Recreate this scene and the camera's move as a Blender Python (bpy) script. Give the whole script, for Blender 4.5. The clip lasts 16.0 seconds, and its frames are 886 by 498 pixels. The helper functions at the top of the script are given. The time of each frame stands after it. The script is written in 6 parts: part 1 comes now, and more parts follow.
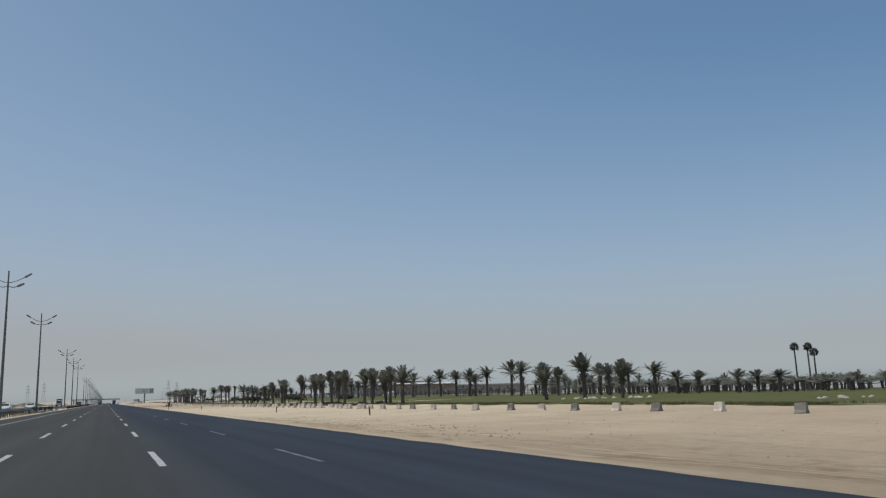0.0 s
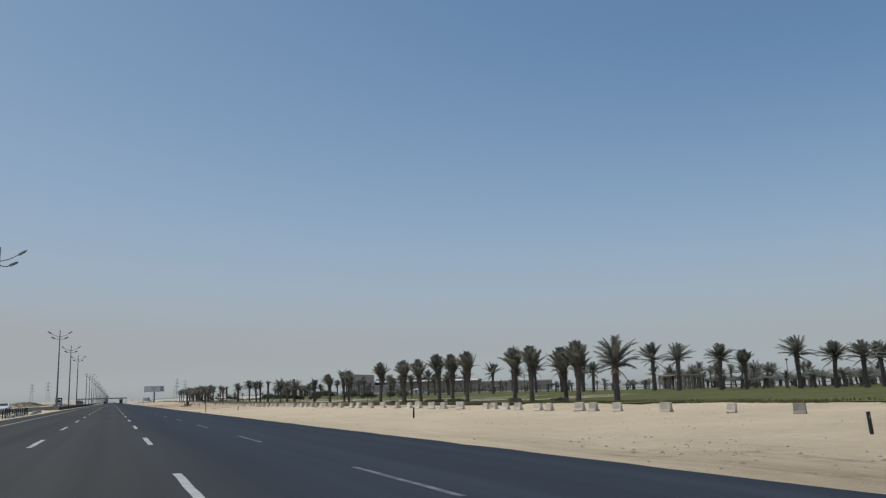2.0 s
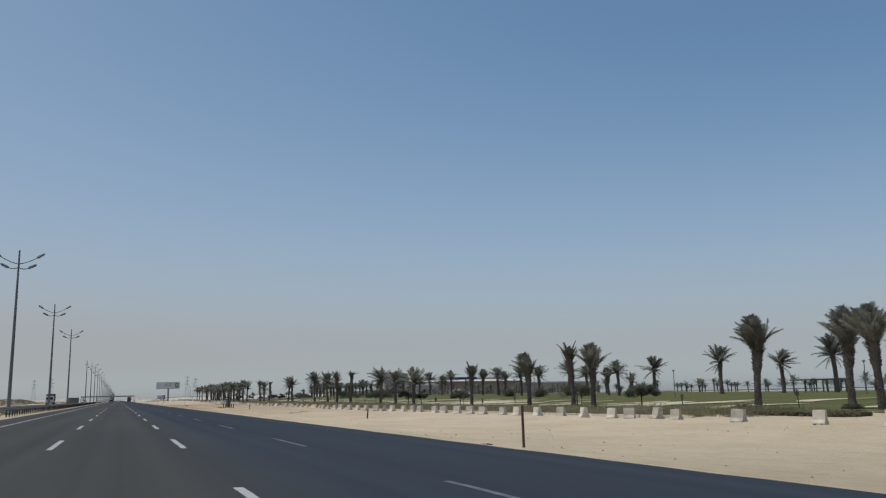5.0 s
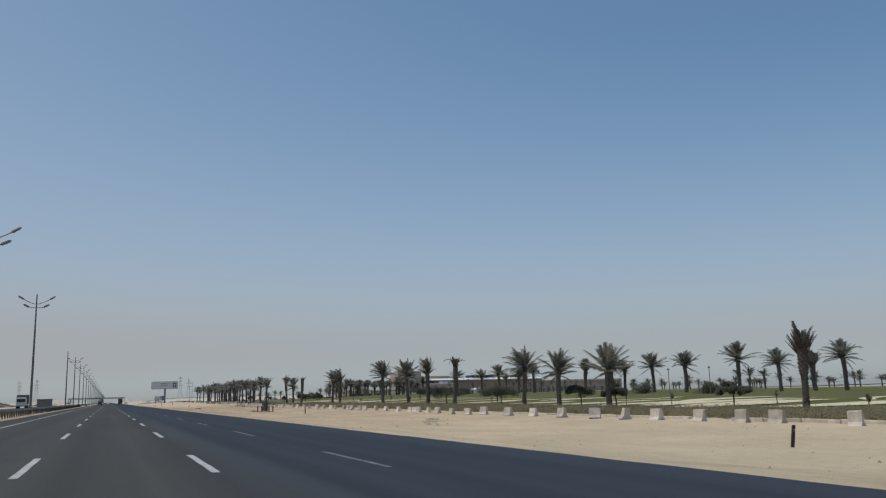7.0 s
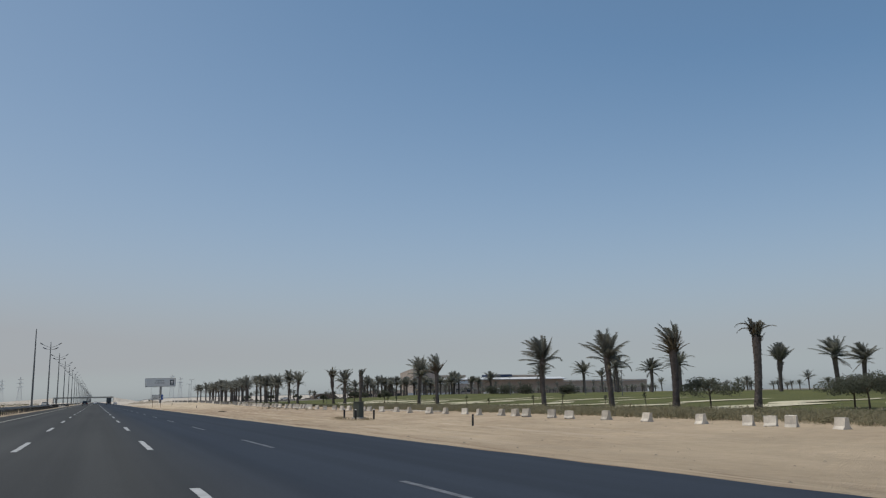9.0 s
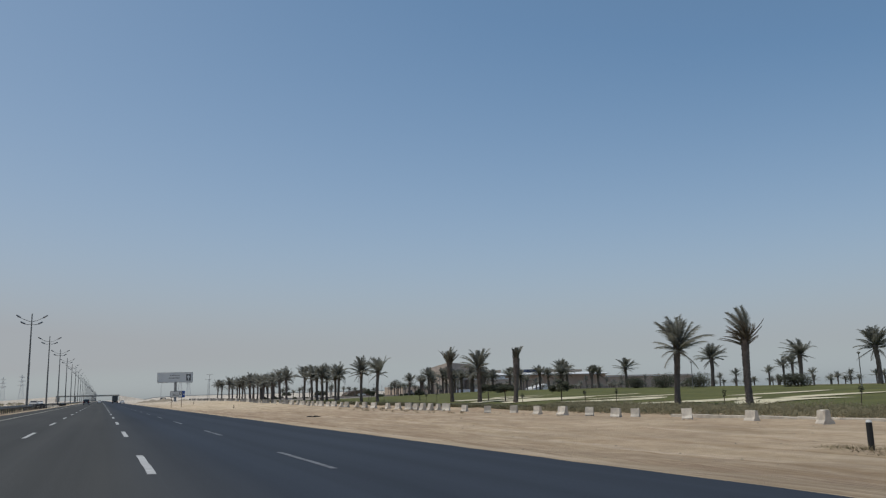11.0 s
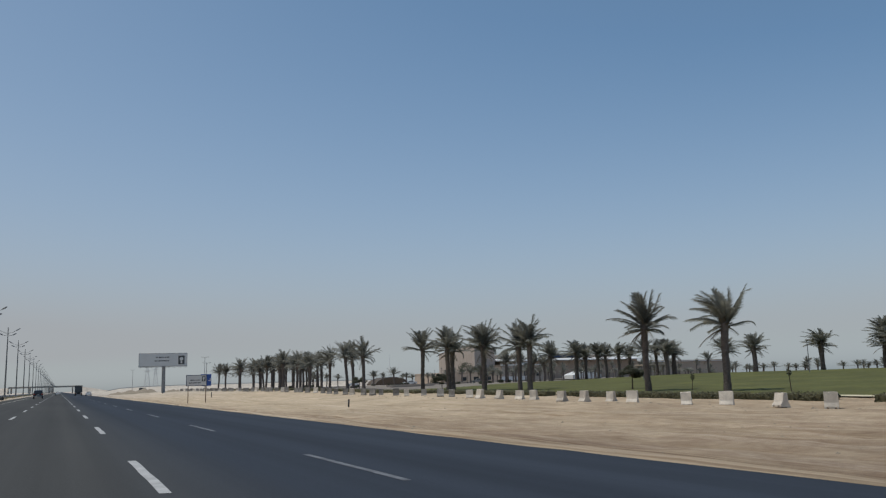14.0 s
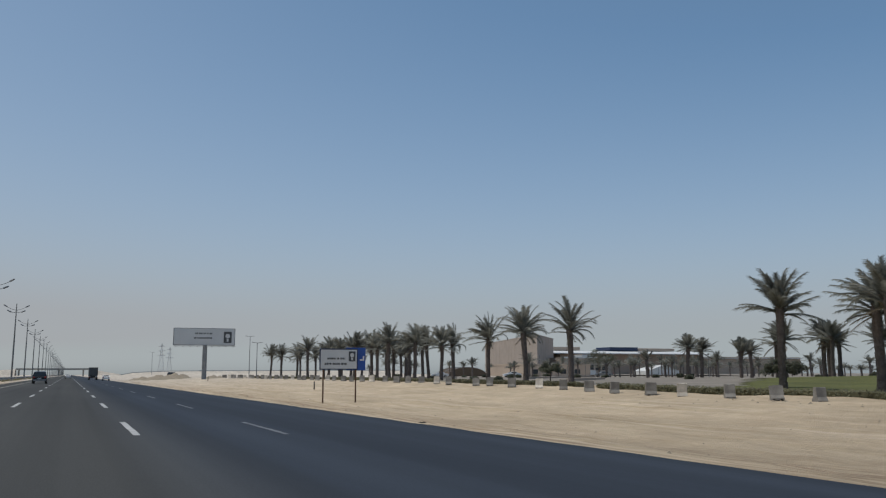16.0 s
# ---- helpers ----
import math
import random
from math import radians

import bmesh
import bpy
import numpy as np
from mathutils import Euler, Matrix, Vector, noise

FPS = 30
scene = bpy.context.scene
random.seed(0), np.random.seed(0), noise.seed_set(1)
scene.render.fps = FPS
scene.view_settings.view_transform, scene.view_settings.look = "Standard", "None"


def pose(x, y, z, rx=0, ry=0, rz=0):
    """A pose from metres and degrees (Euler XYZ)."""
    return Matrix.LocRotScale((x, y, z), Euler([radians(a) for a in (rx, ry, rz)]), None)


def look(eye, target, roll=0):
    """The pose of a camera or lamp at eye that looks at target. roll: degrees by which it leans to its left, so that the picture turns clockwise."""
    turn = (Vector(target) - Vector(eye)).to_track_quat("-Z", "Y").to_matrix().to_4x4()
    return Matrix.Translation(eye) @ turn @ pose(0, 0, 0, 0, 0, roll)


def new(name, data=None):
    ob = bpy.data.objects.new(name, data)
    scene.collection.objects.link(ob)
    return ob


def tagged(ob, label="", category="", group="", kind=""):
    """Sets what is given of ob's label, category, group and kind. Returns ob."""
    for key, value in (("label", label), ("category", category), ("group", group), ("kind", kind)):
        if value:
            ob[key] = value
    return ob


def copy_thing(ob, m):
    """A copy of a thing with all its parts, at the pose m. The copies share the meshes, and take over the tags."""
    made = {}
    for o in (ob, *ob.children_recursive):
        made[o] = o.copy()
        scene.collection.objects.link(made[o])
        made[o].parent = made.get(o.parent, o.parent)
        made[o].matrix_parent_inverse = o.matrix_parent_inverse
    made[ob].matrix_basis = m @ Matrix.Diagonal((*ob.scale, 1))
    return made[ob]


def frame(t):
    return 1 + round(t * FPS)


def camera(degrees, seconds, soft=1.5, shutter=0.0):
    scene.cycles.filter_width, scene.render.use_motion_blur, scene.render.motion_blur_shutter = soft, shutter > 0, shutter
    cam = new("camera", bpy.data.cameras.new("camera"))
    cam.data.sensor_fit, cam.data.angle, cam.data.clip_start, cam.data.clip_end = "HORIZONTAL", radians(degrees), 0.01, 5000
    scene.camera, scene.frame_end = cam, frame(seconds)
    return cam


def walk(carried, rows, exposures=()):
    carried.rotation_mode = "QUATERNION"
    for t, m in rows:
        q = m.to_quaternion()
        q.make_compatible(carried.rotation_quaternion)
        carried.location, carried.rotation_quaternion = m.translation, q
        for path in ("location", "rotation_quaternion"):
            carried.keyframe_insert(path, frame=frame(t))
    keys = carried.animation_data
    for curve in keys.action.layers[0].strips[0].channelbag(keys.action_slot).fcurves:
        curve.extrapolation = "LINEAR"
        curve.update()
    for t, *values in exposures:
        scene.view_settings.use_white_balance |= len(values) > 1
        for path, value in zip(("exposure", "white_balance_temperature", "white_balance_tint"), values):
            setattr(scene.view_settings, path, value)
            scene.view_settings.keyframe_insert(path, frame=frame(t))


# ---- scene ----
# World: y runs along the motorway, x to its right, z up; the origin lies on the road under the first eye.
cam = camera(56.8, 16.0, soft=1.25)
EYE = 1.404
PATH = [
    (0.0, 0.231, 0.000, 100.024, 1.524, -22.019),
    (0.5, 0.228, 15.462, 99.961, 1.666, -22.077),
    (1.0, 0.275, 30.943, 100.122, 1.529, -22.126),
    (1.5, 0.353, 46.445, 99.696, 2.002, -21.728),
    (2.0, 0.248, 61.965, 99.901, 1.735, -21.647),
    (2.5, 0.142, 77.504, 99.937, 1.251, -21.536),
    (3.0, 0.027, 93.061, 99.991, 1.480, -21.575),
    (3.5, -0.090, 108.637, 99.994, 1.405, -21.539),
    (4.0, -0.177, 124.230, 100.050, 1.124, -21.223),
    (6.5, -0.626, 202.447, 99.983, 1.363, -21.694),
    (7.0, -0.593, 218.138, 100.015, 1.476, -21.917),
    (7.5, -0.572, 233.844, 100.088, 1.036, -22.177),
    (8.0, -0.450, 249.565, 100.104, 1.122, -22.411),
    (8.5, -0.282, 265.300, 100.192, 1.232, -22.569),
    (9.0, -0.093, 281.049, 100.082, 1.185, -22.633),
    (9.5, 0.143, 296.811, 100.001, 0.963, -22.672),
    (10.0, 0.369, 312.586, 99.967, 1.092, -22.757),
    (12.5, 0.542, 391.647, 99.703, 1.124, -21.044),
    (13.0, 0.349, 407.493, 99.194, 0.148, -21.401),
    (13.5, 0.247, 423.349, 99.851, 1.229, -23.293),
    (14.0, 0.073, 439.216, 99.145, 1.624, -24.803),
    (14.5, 0.076, 455.093, 98.293, -0.630, -24.784),
    (15.0, -0.015, 470.978, 98.563, 0.272, -24.179),
    (15.5, -0.022, 486.873, 98.711, 0.176, -24.219),
    (16.0, -0.090, 502.776, 98.645, 0.168, -24.305),
]
walk(cam, [(t, pose(x, y, EYE, rx, ry, rz)) for t, x, y, rx, ry, rz in PATH])

# ---- sky and sun: a hazy desert noon, the sun high over the oncoming lanes ----
SUN_EL, SUN_AZ = 70.0, -68.0  # azimuth from +y towards +x
world = bpy.data.worlds.new("sky")
scene.world = world
world.use_nodes = True
wn = world.node_tree.nodes
sky = wn.new("ShaderNodeTexSky")
sky.sky_type = "NISHITA"
sky.sun_disc = False
sky.sun_elevation, sky.sun_rotation = radians(SUN_EL), radians(SUN_AZ)
sky.altitude, sky.air_density, sky.dust_density, sky.ozone_density = 0, 0.6, 1.2, 2.0
wn["Background"].inputs[1].default_value = 0.150
# dust in the air: where the sky is brightest, low down and round the sun, it turns to a pale neutral haze
grade = wn.new("ShaderNodeVectorMath")
grade.operation = "MULTIPLY"
grade.inputs[1].default_value = (0.875, 1.025, 0.945)
grey = wn.new("ShaderNodeRGBToBW")
share = wn.new("ShaderNodeMapRange")
share.inputs["From Min"].default_value, share.inputs["From Max"].default_value = 1.55, 3.9
share.inputs["To Max"].default_value = 0.92
veil = wn.new("ShaderNodeMix")
veil.data_type = "RGBA"
wl = world.node_tree.links
wl.new(sky.outputs[0], grade.inputs[0])
wl.new(sky.outputs[0], grey.inputs[0])
wl.new(grey.outputs[0], share.inputs["Value"])
wl.new(share.outputs[0], veil.inputs["Factor"])
wl.new(grade.outputs[0], veil.inputs["A"])
veil.inputs["B"].default_value = (2.42, 2.47, 2.58, 1)
split, join = wn.new("ShaderNodeSeparateColor"), wn.new("ShaderNodeCombineColor")
mean, cap = wn.new("ShaderNodeMath"), wn.new("ShaderNodeMath")
mean.operation, cap.operation = "MULTIPLY_ADD", "MINIMUM"
half = wn.new("ShaderNodeMath")
half.operation = "MULTIPLY"
half.inputs[1].default_value, mean.inputs[1].default_value = 0.515, 0.515
wl.new(veil.outputs["Result"], split.inputs[0])
wl.new(split.outputs["Blue"], half.inputs[0])
wl.new(split.outputs["Red"], mean.inputs[0])
wl.new(half.outputs[0], mean.inputs[2])
wl.new(split.outputs["Green"], cap.inputs[0])
wl.new(mean.outputs[0], cap.inputs[1])
wl.new(split.outputs["Red"], join.inputs["Red"])
wl.new(cap.outputs[0], join.inputs["Green"])
wl.new(split.outputs["Blue"], join.inputs["Blue"])
wl.new(join.outputs[0], wn["Background"].inputs[0])
sun = new("sun", bpy.data.lights.new("sun", "SUN"))
sun.data.energy, sun.data.angle, sun.data.color = 2.2, radians(0.8), (1.0, 0.95, 0.87)
sd = Vector((math.sin(radians(SUN_AZ)) * math.cos(radians(SUN_EL)), math.cos(radians(SUN_AZ)) * math.cos(radians(SUN_EL)), math.sin(radians(SUN_EL))))
sun.matrix_world = look(sd * 200, (0, 0, 0))


# ---- materials ----
def material(name, base, rough=0.8, metal=0.0, spread=0.25, scale=1.5, fine=25.0, bump=0.0, bump_scale=30.0, second=None, stretch=(1, 1, 1), vary=0.0, spec=0.5):
    """Two scales of noise over a base colour, with fine relief; second: a colour for the broad patches."""
    m = bpy.data.materials.new(name)
    m.use_nodes = True
    n, l = m.node_tree.nodes, m.node_tree.links
    p = n["Principled BSDF"]
    p.inputs["Roughness"].default_value, p.inputs["Metallic"].default_value = rough, metal
    p.inputs["Specular IOR Level"].default_value = spec
    geo = n.new("ShaderNodeNewGeometry")
    mp = n.new("ShaderNodeMapping")
    mp.inputs["Scale"].default_value = stretch
    l.new(geo.outputs["Position"], mp.inputs["Vector"])
    a, b = n.new("ShaderNodeTexNoise"), n.new("ShaderNodeTexNoise")
    a.inputs["Scale"].default_value, a.inputs["Detail"].default_value = scale, 6
    b.inputs["Scale"].default_value, b.inputs["Detail"].default_value = fine, 3
    l.new(mp.outputs[0], a.inputs["Vector"])
    l.new(mp.outputs[0], b.inputs["Vector"])
    ramp = n.new("ShaderNodeValToRGB")
    ramp.color_ramp.elements[0].position, ramp.color_ramp.elements[1].position = 0.35, 0.68
    dark = second or [c * (1 - spread) for c in base]
    ramp.color_ramp.elements[0].color, ramp.color_ramp.elements[1].color = (*dark, 1), (*base, 1)
    l.new(a.outputs[0], ramp.inputs[0])
    mr = n.new("ShaderNodeMapRange")
    mr.inputs["To Min"].default_value, mr.inputs["To Max"].default_value = 1 - spread, 1 + spread
    l.new(b.outputs[0], mr.inputs["Value"])
    mul = n.new("ShaderNodeVectorMath")
    mul.operation = "SCALE"
    l.new(ramp.outputs[0], mul.inputs[0])
    l.new(mr.outputs[0], mul.inputs["Scale"])
    out = mul.outputs[0]
    if vary:
        oi = n.new("ShaderNodeObjectInfo")
        mr2 = n.new("ShaderNodeMapRange")
        mr2.inputs["To Min"].default_value, mr2.inputs["To Max"].default_value = 1 - vary, 1 + vary
        l.new(oi.outputs["Random"], mr2.inputs["Value"])
        m2 = n.new("ShaderNodeVectorMath")
        m2.operation = "SCALE"
        l.new(out, m2.inputs[0])
        l.new(mr2.outputs[0], m2.inputs["Scale"])
        out = m2.outputs[0]
    l.new(out, p.inputs["Base Color"])
    if bump:
        c = n.new("ShaderNodeTexNoise")
        c.inputs["Scale"].default_value, c.inputs["Detail"].default_value = bump_scale, 5
        l.new(mp.outputs[0], c.inputs["Vector"])
        bp = n.new("ShaderNodeBump")
        bp.inputs["Strength"].default_value, bp.inputs["Distance"].default_value = min(1, bump * 10), bump
        l.new(c.outputs[0], bp.inputs["Height"])
        l.new(bp.outputs[0], p.inputs["Normal"])
    return m


def sand_material():
    """Pale desert sand: wind-smoothed patches, wheel tracks along the road, browner turned soil further on."""
    m = material("sand", (0.70, 0.585, 0.420), 0.95, spread=0.13, scale=0.13, fine=1.7, bump=0.06, bump_scale=1.3, second=(0.61, 0.505, 0.360), spec=0.1)
    n, l = m.node_tree.nodes, m.node_tree.links
    p = n["Principled BSDF"]
    old = p.inputs["Base Color"].links[0].from_socket
    geo = n.new("ShaderNodeNewGeometry")
    sep = n.new("ShaderNodeSeparateXYZ")
    l.new(geo.outputs["Position"], sep.inputs[0])

    def grain(stretch, scale, detail, lo, hi, rough=0.5):
        mp = n.new("ShaderNodeMapping")
        mp.inputs["Scale"].default_value = stretch
        l.new(geo.outputs["Position"], mp.inputs["Vector"])
        t = n.new("ShaderNodeTexNoise")
        t.inputs["Scale"].default_value, t.inputs["Detail"].default_value, t.inputs["Roughness"].default_value = scale, detail, rough
        l.new(mp.outputs[0], t.inputs["Vector"])
        r = n.new("ShaderNodeMapRange")
        r.inputs["From Min"].default_value, r.inputs["From Max"].default_value = lo, hi
        l.new(t.outputs[0], r.inputs["Value"])
        return r.outputs[0], t.outputs[0]

    def span(src, lo, hi, a, b):
        r = n.new("ShaderNodeMapRange")
        r.inputs["From Min"].default_value, r.inputs["From Max"].default_value = lo, hi
        r.inputs["To Min"].default_value, r.inputs["To Max"].default_value = a, b
        l.new(src, r.inputs["Value"])
        return r.outputs[0]

    def calc(op, a, b, c=None, clamp=False):
        q = n.new("ShaderNodeMath")
        q.operation, q.use_clamp = op, clamp
        for i, v in enumerate((a, b, c)):
            if v is None:
                continue
            if isinstance(v, float):
                q.inputs[i].default_value = v
            else:
                l.new(v, q.inputs[i])
        return q.outputs[0]

    tracks, _ = grain((1.0, 0.05, 1), 1.6, 9, 0.44, 0.68, 0.70)
    patch, _ = grain((1.0, 0.45, 1), 0.35, 6, 0.40, 0.58, 0.62)
    tracks = calc("MULTIPLY", tracks, patch)
    _, raw_ruts = grain((1.0, 0.03, 1), 2.2, 9, 0.4, 0.6, 0.68)
    soil, raw_soil = grain((1.0, 0.6, 1), 0.75, 10, 0.40, 0.60, 0.72)
    crust, raw_crust = grain((1.0, 0.75, 1), 3.2, 10, 0.44, 0.70, 0.78)
    _, raw_wander = grain((1, 1, 1), 0.09, 2, 0.3, 0.7)
    off = calc("MULTIPLY_ADD", raw_wander, 8.0, sep.outputs["X"])
    worn = calc("MAXIMUM", span(sep.outputs["Y"], 200.0, 290.0, 0.12, 0.9), span(sep.outputs["Y"], 62.0, 105.0, 1.15, 0.1))
    shoulder = calc("MULTIPLY", calc("MULTIPLY", span(off, 23.0, 15.0, 0.0, 0.75), worn), calc("MULTIPLY_ADD", raw_ruts, 4.6, -1.85, clamp=True))  # wheel tracks on the shoulder
    further = calc("MULTIPLY", span(sep.outputs["Y"], 300.0, 420.0, 0.06, 0.62), span(sep.outputs["Y"], 455.0, 515.0, 1.0, 0.40))                  # turned soil further along the road
    near_plot = span(sep.outputs["X"], 41.0, 50.0, 1.0, 0.0)
    earth = calc("MULTIPLY", calc("MULTIPLY", further, near_plot), soil)
    earth = calc("MULTIPLY_ADD", calc("MULTIPLY", further, 0.08), tracks, calc("MULTIPLY_ADD", further, 0.26, earth))
    dug = calc("MULTIPLY", calc("MULTIPLY", span(sep.outputs["Y"], 70.0, 100.0, 1.0, 0.0), span(off, 27.0, 20.0, 0.0, 0.85)), calc("MULTIPLY_ADD", raw_soil, 6.0, -3.1, clamp=True))  # broken crust beside the first stretch
    earth = calc("ADD", earth, dug)
    brown = calc("ADD", earth, shoulder, clamp=True)
    brown = calc("MULTIPLY_ADD", crust, calc("MULTIPLY_ADD", further, 0.50, 0.05), brown, clamp=True)
    brown = calc("MULTIPLY", brown, span(sep.outputs["X"], 11.5, 13.2, 0.1, 0.85))  # clean blown sand against the asphalt
    fringe, _ = grain((1.0, 0.02, 1), 4.5, 6, 0.50, 0.62, 0.6)  # thin dark furrows along the asphalt
    brown = calc("MULTIPLY_ADD", fringe, calc("MULTIPLY", span(sep.outputs["X"], 12.2, 15.0, 0.65, 0.0), span(sep.outputs["Y"], 230.0, 300.0, 0.2, 1.0)), brown, clamp=True)
    tan = n.new("ShaderNodeMix")  # from the cabinet onwards the ground is a duller, dustier tan
    tan.data_type, tan.blend_type = "RGBA", "MULTIPLY"
    l.new(calc("MULTIPLY", calc("MAXIMUM", calc("MULTIPLY", span(sep.outputs["Y"], 238.0, 300.0, 0.0, 1.0), span(sep.outputs["Y"], 450.0, 520.0, 1.0, 0.45)), span(sep.outputs["Y"], 40.0, 85.0, 0.8, 0.0)), span(raw_wander, 0.3, 0.7, 0.75, 1.0)), tan.inputs["Factor"])
    l.new(old, tan.inputs["A"])
    tan.inputs["B"].default_value = (0.80, 0.755, 0.74, 1)
    mix = n.new("ShaderNodeMix")
    mix.data_type = "RGBA"
    l.new(brown, mix.inputs["Factor"])
    l.new(tan.outputs["Result"], mix.inputs["A"])
    mix.inputs["B"].default_value = (0.285, 0.195, 0.130, 1)
    # long wheel tracks; the ruts' lit and shaded sides are painted as pale and dark
    lane, raw_lane = grain((1.0, 0.018, 1), 1.1, 7, 0.3, 0.7, 0.72)
    broken, _ = grain((1.0, 0.12, 1), 0.5, 5, 0.42, 0.62, 0.6)
    driven = calc("MAXIMUM", span(sep.outputs["Y"], 290.0, 360.0, 0.12, 1.0), span(sep.outputs["Y"], 60.0, 110.0, 0.4, 0.12))
    driven = calc("MULTIPLY", calc("MULTIPLY", driven, calc("MULTIPLY", span(sep.outputs["X"], 30.0, 35.0, 1.0, 0.15), span(sep.outputs["X"], 6.0, 10.0, 0.0, 1.0))), calc("MULTIPLY_ADD", broken, 0.9, 0.08))
    pools, _ = grain((1.0, 0.4, 1), 0.3, 8, 0.36, 0.64, 0.68)  # broad trodden and blown patches
    mottle = calc("MULTIPLY", calc("MULTIPLY_ADD", pools, 2.0, -1.0), span(sep.outputs["Y"], 240.0, 330.0, 0.25, 1.0))
    swing = calc("MULTIPLY", calc("MULTIPLY_ADD", lane, 2.0, -1.0), driven)
    tone = n.new("ShaderNodeHueSaturation")
    l.new(calc("MULTIPLY_ADD", mottle, 0.11, calc("MULTIPLY_ADD", swing, 0.32, 1.0)), tone.inputs["Value"])
    hazed = calc("MINIMUM", span(sep.outputs["Y"], 580.0, 780.0, 1.0, 0.55), span(sep.outputs["X"], -45.0, -28.0, 0.55, 1.0))  # far haze painted in: the ground's colour greys further off
    l.new(calc("MULTIPLY", calc("MULTIPLY_ADD", swing, -0.25, 1.0), hazed), tone.inputs["Saturation"])
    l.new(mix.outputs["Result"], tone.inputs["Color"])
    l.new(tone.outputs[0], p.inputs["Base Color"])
    # ruts and clods
    relief = n.new("ShaderNodeBump")
    relief.inputs["Strength"].default_value, relief.inputs["Distance"].default_value = 1.0, 0.25
    l.new(calc("ADD", calc("MULTIPLY", raw_crust, 0.55), calc("MULTIPLY_ADD", raw_lane, 0.5, calc("MULTIPLY", raw_ruts, 0.2))), relief.inputs["Height"])
    fine = p.inputs["Normal"].links[0].from_node
    l.new(relief.outputs[0], fine.inputs["Normal"])
    return m


def asphalt_material():
    """Grey worn asphalt; over the slow lanes the windscreen's dark blue tint is painted in."""
    m = material("asphalt", (0.066, 0.066, 0.064), 0.82, spread=0.22, scale=0.25, fine=60, bump=0.004, bump_scale=90, second=(0.055, 0.055, 0.054), stretch=(1, 0.12, 1), spec=0.1)
    n, l = m.node_tree.nodes, m.node_tree.links
    p = n["Principled BSDF"]
    old = p.inputs["Base Color"].links[0].from_socket
    geo = n.new("ShaderNodeNewGeometry")
    sep = n.new("ShaderNodeSeparateXYZ")
    l.new(geo.outputs["Position"], sep.inputs[0])
    r = n.new("ShaderNodeMapRange")
    r.inputs["From Min"].default_value, r.inputs["From Max"].default_value = 0.6, 3.4
    l.new(sep.outputs["X"], r.inputs["Value"])
    mul = n.new("ShaderNodeMix")
    mul.data_type, mul.blend_type = "RGBA", "MULTIPLY"
    l.new(r.outputs[0], mul.inputs["Factor"])
    l.new(old, mul.inputs["A"])
    # windscreen veil put into the slow lanes' colour
    mul.inputs["B"].default_value = (0.57, 0.70, 0.96, 1)
    lanes = n.new("ShaderNodeMapping")
    lanes.inputs["Scale"].default_value = (0.85, 0.006, 1)
    l.new(geo.outputs["Position"], lanes.inputs["Vector"])
    wheel = n.new("ShaderNodeTexNoise")
    wheel.inputs["Scale"].default_value, wheel.inputs["Detail"].default_value = 1.0, 4
    l.new(lanes.outputs[0], wheel.inputs["Vector"])
    tone = n.new("ShaderNodeMapRange")  # polished and dusty wheel paths
    tone.inputs["From Min"].default_value, tone.inputs["From Max"].default_value = 0.3, 0.7
    tone.inputs["To Min"].default_value, tone.inputs["To Max"].default_value = 0.82, 1.2
    l.new(wheel.outputs[0], tone.inputs["Value"])
    worn = n.new("ShaderNodeVectorMath")
    worn.operation = "SCALE"
    l.new(mul.outputs["Result"], worn.inputs[0])
    l.new(tone.outputs[0], worn.inputs["Scale"])
    l.new(worn.outputs[0], p.inputs["Base Color"])
    return m


M_WATER = material("mirror_water", (0.060, 0.066, 0.068), 0.08, spread=0.1, scale=0.05, fine=0.6, bump=0.002, bump_scale=0.8, spec=0.6)
M_SAND = sand_material()
M_ROAD = asphalt_material()
M_PAINT = material("road_paint", (0.50, 0.50, 0.49), 0.7, spread=0.25, scale=2.5, fine=14, second=(0.36, 0.36, 0.355))
M_FAINT = material("worn_road_paint", (0.19, 0.20, 0.215), 0.75, spread=0.3, scale=2.0, fine=10, second=(0.08, 0.085, 0.095))
M_YELLOW = material("edge_paint", (0.45, 0.42, 0.34), 0.7, spread=0.3, scale=1.0, fine=10, second=(0.26, 0.25, 0.21))
M_CONC = material("concrete", (0.68, 0.615, 0.52), 0.9, spread=0.2, scale=1.8, fine=12, bump=0.01, bump_scale=18, second=(0.47, 0.42, 0.36), vary=0.2, spec=0.2)
# darker copy of the concrete: stains plus painted shade of unlit faces
M_CONC_GREY = material("stained_shaded_concrete", (0.30, 0.28, 0.25), 0.9, spread=0.22, scale=1.8, fine=12, bump=0.01, bump_scale=18, second=(0.19, 0.176, 0.158), vary=0.2, spec=0.2)
M_YARD = material("yard_paving", (0.28, 0.25, 0.215), 0.9, spread=0.2, scale=0.12, fine=2.0, second=(0.21, 0.188, 0.162), spec=0.05)
M_KERB = material("kerb_concrete", (0.40, 0.38, 0.34), 0.9, spread=0.2, scale=0.8, fine=9, spec=0.15)
M_TRUNK = material("palm_trunk", (0.195, 0.162, 0.145), 0.95, spread=0.3, scale=3.0, fine=22, bump=0.02, bump_scale=20, second=(0.135, 0.112, 0.100), vary=0.15, spec=0.1)
M_FROND = material("palm_frond", (0.270, 0.265, 0.228), 0.6, spread=0.35, scale=1.2, fine=7, second=(0.180, 0.182, 0.155), vary=0.2, spec=0.4)
